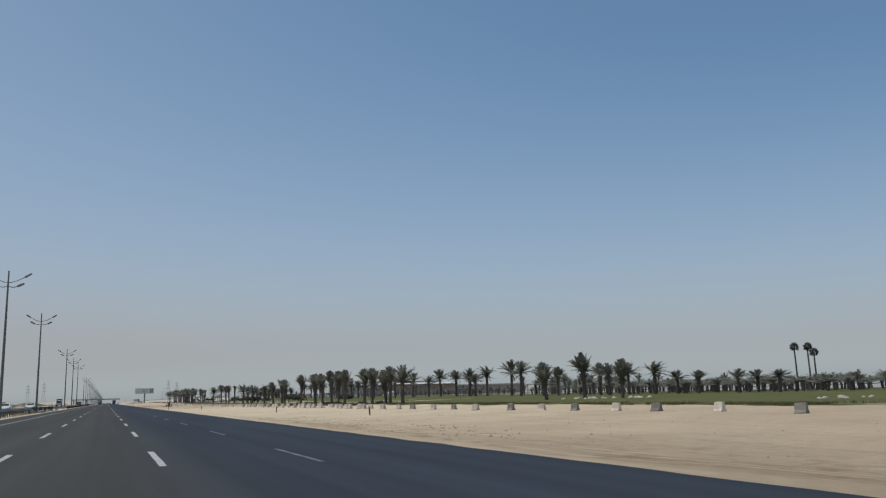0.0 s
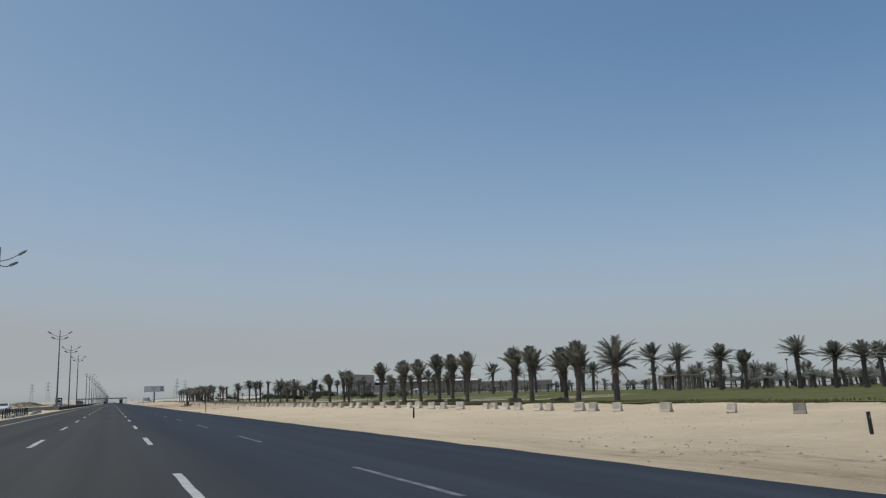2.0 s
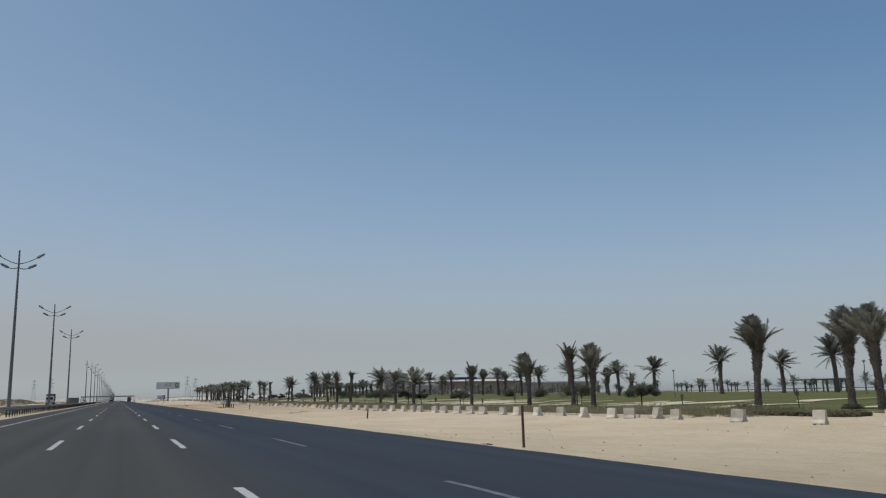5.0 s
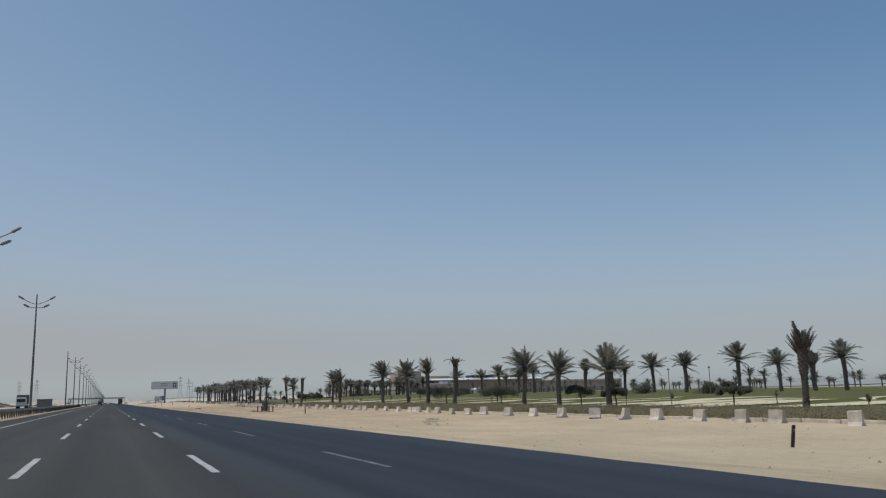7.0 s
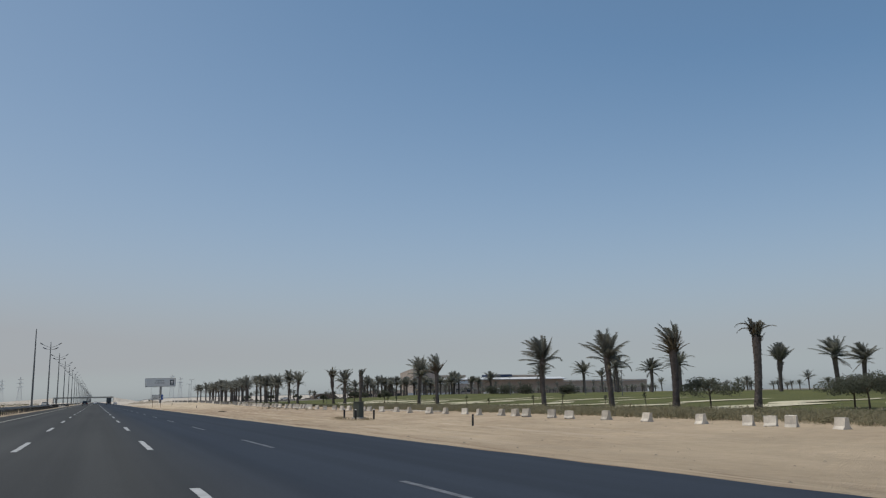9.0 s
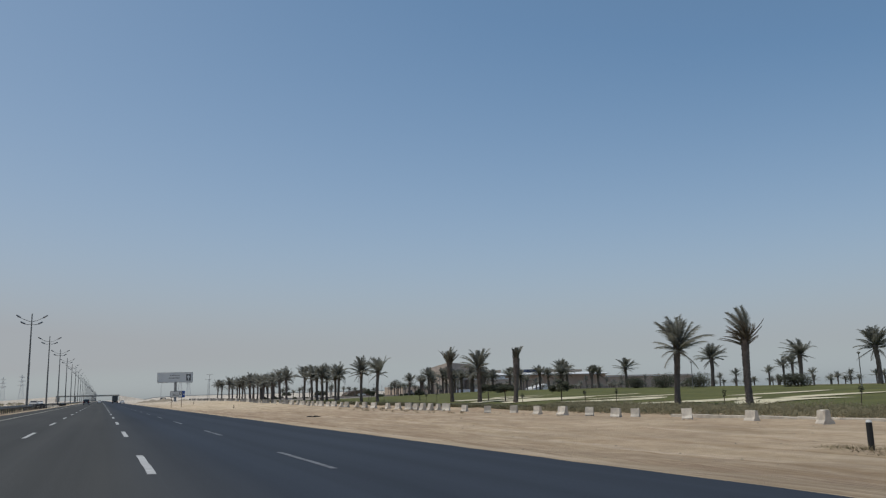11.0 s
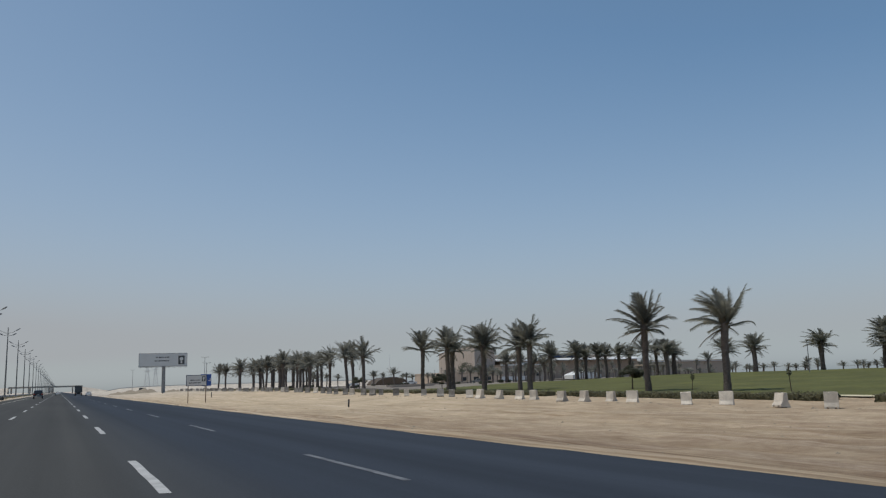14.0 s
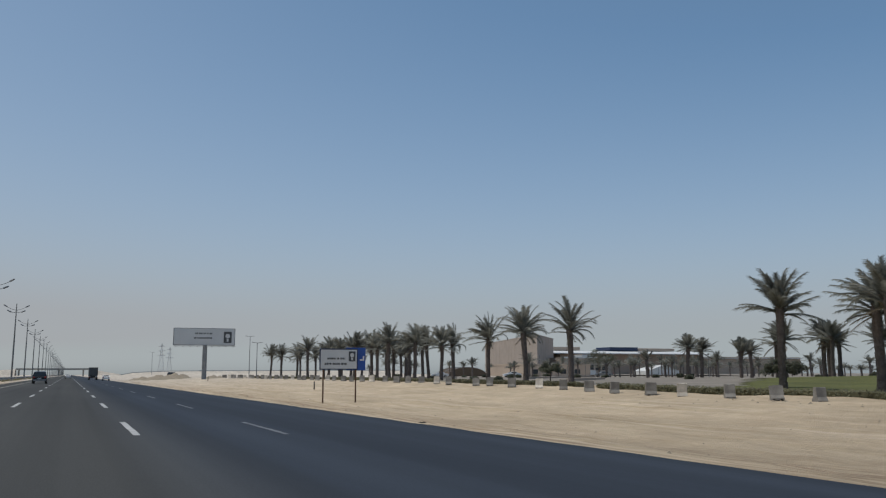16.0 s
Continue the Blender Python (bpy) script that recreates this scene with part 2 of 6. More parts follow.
M_DRY = material("dry_frond", (0.25, 0.21, 0.155), 0.9, spread=0.35, scale=2, fine=9, second=(0.16, 0.135, 0.10), vary=0.2, spec=0.1)
M_GRASS = material("grass", (0.135, 0.140, 0.050), 0.9, spread=0.3, scale=0.16, fine=1.9, bump=0.08, bump_scale=5.0, second=(0.094, 0.098, 0.040), spec=0.1)
M_PALE = material("pale_gravel", (0.64, 0.58, 0.42), 0.95, spread=0.15, scale=0.5, fine=6, second=(0.54, 0.49, 0.34), spec=0.1)
M_SCRUB = material("scrub_leaf", (0.265, 0.238, 0.155), 0.9, spread=0.2, scale=0.3, fine=3, second=(0.215, 0.195, 0.122), vary=0.2, spec=0.1)
M_TUFT = material("rough_grass", (0.17, 0.165, 0.075), 0.9, spread=0.35, scale=0.4, fine=4, second=(0.11, 0.112, 0.05), spec=0.1)
M_HEDGE = material("hedge_leaf", (0.205, 0.195, 0.122), 0.85, spread=0.35, scale=0.8, fine=5, second=(0.140, 0.136, 0.085), vary=0.2, spec=0.15)
M_LEAF = material("tree_leaf", (0.130, 0.136, 0.095), 0.7, spread=0.35, scale=1.5, fine=8, second=(0.078, 0.084, 0.058), vary=0.2, spec=0.2)


def let_light_through(m, share):
    """Thin leaves: part of the light passes to the other side."""
    n, l = m.node_tree.nodes, m.node_tree.links
    p = n["Principled BSDF"]
    t = n.new("ShaderNodeBsdfTranslucent")
    l.new(p.inputs["Base Color"].links[0].from_socket, t.inputs["Color"])
    mix = n.new("ShaderNodeMixShader")
    mix.inputs[0].default_value = share
    l.new(p.outputs[0], mix.inputs[1])
    l.new(t.outputs[0], mix.inputs[2])
    l.new(mix.outputs[0], n["Material Output"].inputs["Surface"])


for leafy in (M_FROND, M_DRY, M_SCRUB, M_TUFT, M_HEDGE, M_LEAF):
    let_light_through(leafy, 0.4)
M_STRAW = material("dry_grass", (0.30, 0.25, 0.15), 0.95, spread=0.3, scale=2, fine=10, second=(0.19, 0.155, 0.095), spec=0.1)
M_CLOD = material("clod", (0.34, 0.285, 0.21), 0.95, spread=0.3, scale=2, fine=12)
M_BARK = material("bark", (0.12, 0.09, 0.065), 0.95, spread=0.3, scale=4, fine=25)
M_STEEL = material("galvanised_steel", (0.30, 0.305, 0.31), 0.55, 0.6, spread=0.2, scale=1.5, fine=14)
M_POLE = material("lamp_pole_paint", (0.20, 0.20, 0.195), 0.6, 0.2, spread=0.2, scale=1.0, fine=8)
# pylons paler than the other steel: distance haze put into their colour
M_PYLON = material("haze_pale_zinc", (0.52, 0.53, 0.54), 0.8, 0.0, spread=0.1, scale=0.2, fine=2)
M_BLACK = material("black_plastic", (0.022, 0.022, 0.023), 0.6, spread=0.2, scale=4, fine=30)
M_WHITE = material("white_paint", (0.74, 0.74, 0.72), 0.6, spread=0.1, scale=1.0, fine=9)
M_PANEL = material("sign_panel", (0.62, 0.63, 0.63), 0.5, spread=0.06, scale=0.4, fine=4)
M_INK = material("sign_ink", (0.075, 0.08, 0.085), 0.6, spread=0.15, scale=2, fine=12)
M_BLUE = material("sign_blue", (0.020, 0.085, 0.36), 0.5, spread=0.1, scale=1, fine=8)
M_NAVY = material("sign_border", (0.018, 0.035, 0.085), 0.5, spread=0.1, scale=1, fine=8)
M_RUST = material("rusty_steel", (0.16, 0.085, 0.05), 0.85, 0.2, spread=0.35, scale=5, fine=25)
M_CABINET = material("cabinet_green", (0.075, 0.085, 0.070), 0.65, spread=0.2, scale=1.5, fine=10)
M_PLASTER = material("plaster", (0.48, 0.405, 0.35), 0.9, spread=0.1, scale=0.15, fine=2.5, second=(0.42, 0.355, 0.305), spec=0.15)
M_WALL = material("facade_grey", (0.46, 0.375, 0.305), 0.9, spread=0.1, scale=0.1, fine=2, second=(0.40, 0.325, 0.265), spec=0.15)
M_HALL = material("facade_beige", (0.43, 0.33, 0.26), 0.9, spread=0.1, scale=0.1, fine=2, second=(0.35, 0.27, 0.215))
M_ROOF = material("roof_sheet", (0.70, 0.71, 0.71), 0.6, spread=0.08, scale=0.1, fine=2)
M_GLASS = material("dark_glass", (0.030, 0.036, 0.042), 0.12, spread=0.1, scale=1, fine=5)
M_CARDARK = material("dark_car_paint", (0.018, 0.020, 0.026), 0.25, 0.0, spread=0.1, scale=1, fine=5)
M_CARWHITE = material("white_car_paint", (0.70, 0.70, 0.69), 0.3, spread=0.05, scale=1, fine=5)
M_TYRE = material("tyre_rubber", (0.020, 0.020, 0.020), 0.9, spread=0.2, scale=5, fine=30)
M_RED = material("tail_light", (0.35, 0.015, 0.012), 0.3, spread=0.1, scale=5, fine=20)
M_TARP = material("truck_body", (0.11, 0.11, 0.105), 0.8, spread=0.2, scale=0.8, fine=6)


# ---- building helpers ----
def link_mesh(name, verts, faces, mats, parent=None, label="", smooth=False, index=None):
    me = bpy.data.meshes.new(name)
    me.from_pydata(verts, [], faces)
    for m in mats if isinstance(mats, (list, tuple)) else [mats]:
        me.materials.append(m)
    if index is not None:
        me.polygons.foreach_set("material_index", index)
    if smooth:
        me.polygons.foreach_set("use_smooth", [True] * len(me.polygons))
    me.update()
    ob = new(name, me)
    if parent:
        ob.parent = parent
    if label:
        ob["label"] = label
    return ob


def part(name, bm, mat, parent, label="", smooth=False):
    me = bpy.data.meshes.new(name)
    bm.to_mesh(me)
    bm.free()
    me.materials.append(mat)
    if smooth:
        me.polygons.foreach_set("use_smooth", [True] * len(me.polygons))
    ob = new(name, me)
    if parent:
        ob.parent = parent
    if label:
        ob["label"] = label
    return ob


def box(bm, x0, x1, y0, y1, z0, z1, bevel=0.0, taper=1.0):
    vs = []
    cx, cy = (x0 + x1) / 2, (y0 + y1) / 2
    for z, s in ((z0, 1.0), (z1, taper)):
        for x, y in ((x0, y0), (x1, y0), (x1, y1), (x0, y1)):
            vs.append(bm.verts.new((cx + (x - cx) * s, cy + (y - cy) * s, z)))
    fs = [bm.faces.new([vs[i] for i in q]) for q in ((3, 2, 1, 0), (4, 5, 6, 7), (0, 1, 5, 4), (1, 2, 6, 5), (2, 3, 7, 6), (3, 0, 4, 7))]
    if bevel:
        bmesh.ops.bevel(bm, geom=list({e for f in fs for e in f.edges}), offset=bevel, segments=1, affect="EDGES")
    return bm


def tube(bm, points, radii, sides=8, cap=True):
    """A round bar through points with a radius at each."""
    rings = []
    for i, (p, r) in enumerate(zip(points, radii)):
        p = Vector(p)
        a = Vector(points[max(i - 1, 0)])
        b = Vector(points[min(i + 1, len(points) - 1)])
        q = (b - a).normalized().to_track_quat("Z", "Y")
        rings.append([bm.verts.new(p + q @ Vector((r * math.cos(2 * math.pi * k / sides), r * math.sin(2 * math.pi * k / sides), 0))) for k in range(sides)])
    for r0, r1 in zip(rings, rings[1:]):
        for k in range(sides):
            bm.faces.new((r0[k], r0[(k + 1) % sides], r1[(k + 1) % sides], r1[k]))
    if cap:
        bm.faces.new(rings[0][::-1])
        bm.faces.new(rings[-1])
    return bm


def thing(name, m, label, category, group=""):
    e = new(name)
    e.empty_display_size = 0.2
    e.matrix_basis = m
    return tagged(e, label, category, group)


# ---- the lie of the land ----
CROSS = 0.026  # the carriageway falls to the right
EDGE = 10.95   # right edge of the asphalt
KY = [-100, 40, 100, 170, 245, 300, 345, 400, 440, 490, 520, 550, 565, 600, 700, 900]
PROFILE = [
    (16.5, [-0.55, -0.55, -0.6, -0.75, -0.85, -0.85, -0.75, -0.65, -0.65, -0.68, -0.78, -0.75, -0.66, -0.55, -0.2, -0.2]),
    (25.0, [-0.6, -0.6, -0.7, -0.85, -1.1, -1.05, -0.95, -0.65, -0.65, -0.70, -0.84, -0.70, -0.55, -0.30, 0.2, 0.2]),
    (36.0, [-0.15, -0.15, -0.38, -0.55, -0.82, -0.88, -0.68, -0.68, -0.6, -0.42, -0.15, -0.02, 0.22, 0.40, 0.5, 0.6]),
    (46.0, [0.1, 0.1, 0.1, -0.1, -0.5, -0.45, -0.3, -0.3, -0.05, -0.05, 0.05, 0.12, 0.28, 0.40, 0.5, 0.8]),
    (66.0, [0.1, 0.1, 0.12, 0.01, -0.14, -0.2, -0.05, 0.14, 0.37, 0.40, 0.25, 0.2, 0.26, 0.30, 0.35, 0.7]),
    (101.0, [0.1, 0.1, 0.15, 0.2, 0.5, 0.25, 0.4, 0.9, 1.1, 1.4, 1.4, 1.4, 1.2, 0.55, 0.35, 0.6]),
    (180.0, [0.0, 0.0, 0.0, 0.1, 0.2, 0.2, 0.2, 0.5, 0.6, 0.8, 0.8, 0.7, 0.6, 0.4, 0.35, 0.4]),
    (216.0, [-0.9, -0.9, -0.9, -0.9, -0.9, -0.9, -0.9, -0.9, -0.9, -0.9, -0.9, -0.9, -0.9, -0.9, -0.4, 0.3]),
]


def height(x, y):
    """The ground's height; on the carriageways the road's own plane."""
    if x <= EDGE:
        if x >= -9:
            return -CROSS * x
        return 0.252 + 0.15 * min(1.0, (-9 - x) / 30)
    px, pz = EDGE, -CROSS * EDGE
    for kx, row in PROFILE:
        kz = float(np.interp(y, KY, row))
        if x <= kx:
            u = (x - px) / (kx - px)
            return pz + (kz - pz) * (u if px > 35 else u * u * (3 - 2 * u) * 0.5 + u * 0.5)
        px, pz = kx, kz
    return pz


def sheet(name, xs, ys, zfun, mat, keep=None):
    verts = [(x, y, zfun(x, y)) for y in ys for x in xs]
    w = len(xs)
    faces = [(j * w + i, j * w + i + 1, (j + 1) * w + i + 1, (j + 1) * w + i) for j in range(len(ys) - 1) for i in range(w - 1)
             if keep is None or keep((xs[i] + xs[i + 1]) / 2, (ys[j] + ys[j + 1]) / 2)]
    return link_mesh(name, verts, faces, mat, smooth=True)


def ground_z(x, y):
    if -8.3 < x < EDGE - 0.2 or -27.5 < x < -12.2:
        return height(x, y) - 0.16
    h = height(x, y)
    if x > EDGE + 0.3 and y < 900 and x < 45:
        h += 0.10 * noise.noise(Vector((x * 0.25, y * 0.12, 1.0))) + 0.04 * noise.noise(Vector((x * 0.9, y * 0.5, 4.0))) + 0.02 * noise.noise(Vector((x * 0.75, y * 0.05, 9.0)))
        rim = math.exp(-((x - 12.0) / 0.6) ** 2)  # swept-up rim and furrow beside the asphalt
        h += rim * (0.05 * noise.noise(Vector((x * 2.6, y * 0.07, 3.0))) + 0.03 * noise.noise(Vector((x * 3.0, y * 0.6, 8.0))))
        if y > 230:  # trodden and dug ground
            h += 0.09 * min(1, (y - 230) / 120) * noise.noise(Vector((x * 0.8, y * 0.55, 6.0))) * min(1, (x - EDGE - 0.3) / 3)
    if x < -30:
        h += 1.3 * max(0, noise.noise(Vector((x * 0.02, y * 0.012, 7.0)))) * min(1, (-30 - x) / 25)
    return h


XS = [-4000, -2500, -1500, -900, -500, -300, -200, -150, -110, -85, -65, -50, -40, -33, -28, -27.4, -20, -12.3, -12.0, -10, -8.4, -8.1, -3, 3, 8, 10.7, 11.0]
XS += [11.2, 11.35, 11.45, 11.7, 11.85, 12.0, 12.25, 12.4] + [11.0 + 0.55 * i for i in range(1, 65)] + [48, 52, 57, 63, 70, 78, 86, 94, 101, 110, 120, 135, 150, 180, 216, 240, 320, 450, 700, 1000, 1500, 2500, 4000]
YS = [-400, -200, -100] + [-60 + 1.1 * i for i in range(745)] + [775, 800, 840, 900, 1000, 1150, 1300, 1500, 1800, 2200, 2800, 3500, 4500]
XS.sort()
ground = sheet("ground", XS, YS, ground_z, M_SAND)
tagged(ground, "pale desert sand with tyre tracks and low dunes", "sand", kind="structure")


# ---- the carriageways ----
def road_strip(name, left, right, wobble, label):
    """A slab of asphalt with a ragged right edge, 5 cm thick at its sides."""
    ys = [-120 + 1.5 * i for i in range(620)] + [820, 900, 1000, 1200, 1500, 2000, 2800, 4400]
    verts, faces = [], []
    for y in ys:
        r = right + wobble * (noise.noise(Vector((0.35 * y, 3.0, left))) + 0.6 * noise.noise(Vector((0.06 * y, 8.0, left))))
        row = [left, left * 0.5 + r * 0.5, r]
        verts += [(left, y, height(left, y) - 0.06)] + [(x, y, height(x, y)) for x in row] + [(r + 0.03, y, height(r, y) - 0.07)]
    for j in range(len(ys) - 1):
        for i in range(4):
            faces.append((j * 5 + i, j * 5 + i + 1, j * 5 + 5 + i + 1, j * 5 + 5 + i))
    ob = link_mesh(name, verts, faces, M_ROAD)
    return tagged(ob, label, "road", kind="structure")


road = road_strip("road", -8.0, EDGE, 0.22, "dark grey asphalt carriageway of a motorway with worn lane marks")
road_strip("road", -27.2, -12.6, 0.05, "asphalt carriageway of the oncoming traffic")

LANE_A, LANE, CYCLE, DASH, PHASE = 1.492, 3.65, 18.0, 6.0, 20.1


def mark_mesh(name, x, width, length, mat):
    z = [0.006 - CROSS * (x - width / 2), 0.006 - CROSS * (x + width / 2)]
    n = 6
    verts, faces = [], []
    for i in range(n + 1):
        y = length * i / n
        j = 0.008 * ((i * 7) % 3 - 1)
        verts += [(x - width / 2 + j, y, z[0]), (x + width / 2 + j, y, z[1])]
    faces = [(2 * i, 2 * i + 1, 2 * i + 3, 2 * i + 2) for i in range(n)]
    me = bpy.data.meshes.new(name)
    me.from_pydata(verts, [], faces)
    me.materials.append(mat)
    return me


for lane_x, w, mat in ((LANE_A, 0.17, M_PAINT), (LANE_A - LANE, 0.16, M_PAINT), (LANE_A + LANE, 0.15, M_FAINT)):
    me = mark_mesh("lane_mark", lane_x, w, DASH, mat)
    for i in range(-2, 62):
        d = new("lane_mark", me)
        y = PHASE + CYCLE * i
        d.location = (0, y + float(np.interp(y, [15, 60, 480, 520], [0, -0.5, -0.5, 0])), 0)
        d.parent = road
edge_line = new("edge_line", mark_mesh("edge_line", LANE_A - 2 * LANE - 0.23, 0.18, 1500.0, M_YELLOW))
edge_line.location = (0, -100, 0)
edge_line.parent = road

# ---- lawn, beds and paths ----
def lawn_keep(x, y):
    e = 3.0 * noise.noise(Vector((x * 0.05, y * 0.05, 2.0)))
    return y < min(556 + (x - 50) * 0.9, 600) + e and x > 43.2 + 0.5 * math.sin(y * 0.13)


LX = [42.5 + 1.2 * i for i in range(20)] + [67, 70, 74, 79, 85, 92, 101, 110, 120, 130, 150, 165, 180, 195, 206]
LY = [20 + 2.5 * i for i in range(250)] + [660 + 15 * i for i in range(15)]
lawn = sheet("lawn", LX, LY, lambda x, y: height(x, y) + 0.06 + 0.05 * noise.noise(Vector((x * 0.3, y * 0.3, 5.0))), M_GRASS, lawn_keep)
tagged(lawn, "mown green lawn rising gently away from the road", "lawn", kind="structure")

rng = random.Random(11)

# added sheet: mirrors the low sky where far ground fades into haze
haze_water = sheet("water_sheet", [560, 800, 1400, 2400, 4000], [720, 900, 1300, 2000, 3000, 4400], lambda x, y: 0.4, M_WATER)
tagged(haze_water, "water sheet added to pass for haze at the far horizon", "water", kind="structure")
# inferred lake; its sky mirror also stands in for haze behind the lawn
water_sheet = sheet("water_sheet", [206, 400, 900, 2000, 4000], [-1500, -400, 0, 200, 400, 600, 720], lambda x, y: -0.6, M_WATER)
tagged(water_sheet, "calm lake behind the lawn, mirroring the hazy sky", "water", kind="structure")


def pale_path(y0, x0, length, width, bend):
    """A curved strip of pale gravel let into the lawn."""
    n, verts, faces = 16, [], []
    for i in range(n + 1):
        u = i / n
        x = x0 + length * u
        y = y0 + bend * math.sin(u * math.pi * 0.9)
        w = width * (0.35 + 0.65 * math.sin(math.pi * min(1, 0.12 + u * 0.85)))
        for k in (-0.5, -0.17, 0.17, 0.5):
            yy = y + k * w
            verts.append((x, yy, height(x, yy) + 0.13))
    for i in range(n):
        for k in range(3):
            faces.append((i * 4 + k, (i + 1) * 4 + k, (i + 1) * 4 + k + 1, i * 4 + k + 1))
    ob = link_mesh("gravel_path", verts, faces, M_PALE, smooth=True)
    return tagged(ob, "pale curved gravel strip let into the lawn", "path", "gravel strips in the lawn")


for y0, x0, length, width in ((441, 44.6, 13, 6.0), (433, 45.0, 12, 5.0), (452, 47.0, 14, 5.0), (279, 47.5, 17, 8.0), (288, 49, 20, 7.0), (297, 62, 14, 6.0), (330, 62, 14, 6.0), (340, 58, 12, 5.0)):
    pale_path(y0, x0, length, width, 3.0)
for y0 in (158, 171, 184, 199, 214, 228, 241, 255, 268, 281, 296, 309, 323, 338, 352, 367, 381, 396, 410, 424, 440, 455):
    pale_path(y0 + rng.uniform(-2, 2), 47.0 + rng.uniform(-1, 2.5), rng.uniform(9, 17), rng.uniform(3.4, 6.5), rng.uniform(-4, 5))
    pale_path(y0 + rng.uniform(3, 8), 58.0 + rng.uniform(-3, 6), rng.uniform(9, 15), rng.uniform(2.0, 3.6), rng.uniform(-4, 5))


# ---- date palms ----
def frond(V, F, base, az, el, length, droop, r, pairs=20, leaf=0.5, wide=0.075, wind=(0.0, 0.0)):
    """One feather leaf: a bending rachis with a row of stiff leaflets on each side."""
    segs = 7
    pts, tans = [], []
    p = Vector(base)
    for i in range(segs + 1):
        u = i / segs
        e = el - droop * u ** 1.4
        d = Vector((math.cos(az) * math.cos(e) + wind[0] * u, math.sin(az) * math.cos(e) + wind[1] * u, math.sin(e))).normalized()
        pts.append(p.copy())
        tans.append(d)
        p = p + d * (length / segs)
    side0 = Vector((-math.sin(az), math.cos(az), 0))
    for i in range(segs):
        w0, w1 = 0.05 * (1 - i / segs) + 0.012, 0.05 * (1 - (i + 1) / segs) + 0.012
        b = len(V)
        up0 = side0.cross(tans[i])
        V += [tuple(pts[i] - side0 * w0), tuple(pts[i] + side0 * w0), tuple(pts[i + 1] + side0 * w1), tuple(pts[i + 1] - side0 * w1)]
        V += [tuple(pts[i] + up0 * w0), tuple(pts[i] - up0 * w0), tuple(pts[i + 1] - up0 * w1), tuple(pts[i + 1] + up0 * w1)]
        F += [(b, b + 1, b + 2, b + 3), (b + 4, b + 5, b + 6, b + 7)]
    for k in range(pairs):
        u = 0.16 + 0.84 * (k + 0.5) / pairs
        f = u * segs
        i = min(int(f), segs - 1)
        c = pts[i].lerp(pts[i + 1], f - i)
        t = tans[i]
        up = side0.cross(t)
        ll = leaf * (0.55 + 0.75 * math.sin(math.pi * min(1.0, 0.18 + u * 0.78))) * r.uniform(0.85, 1.12)
        for s in (-1, 1):
            out = (side0 * s * 0.70 + t * 0.72 + up * r.uniform(0.05, 0.40)).normalized()
            tip = c + out * ll + Vector((0, 0, -0.10 * ll))
            a = t * wide * 0.5
            b = len(V)
            V += [tuple(c - a), tuple(c + a), tuple(tip)]
            F.append((b, b + 1, b + 2))


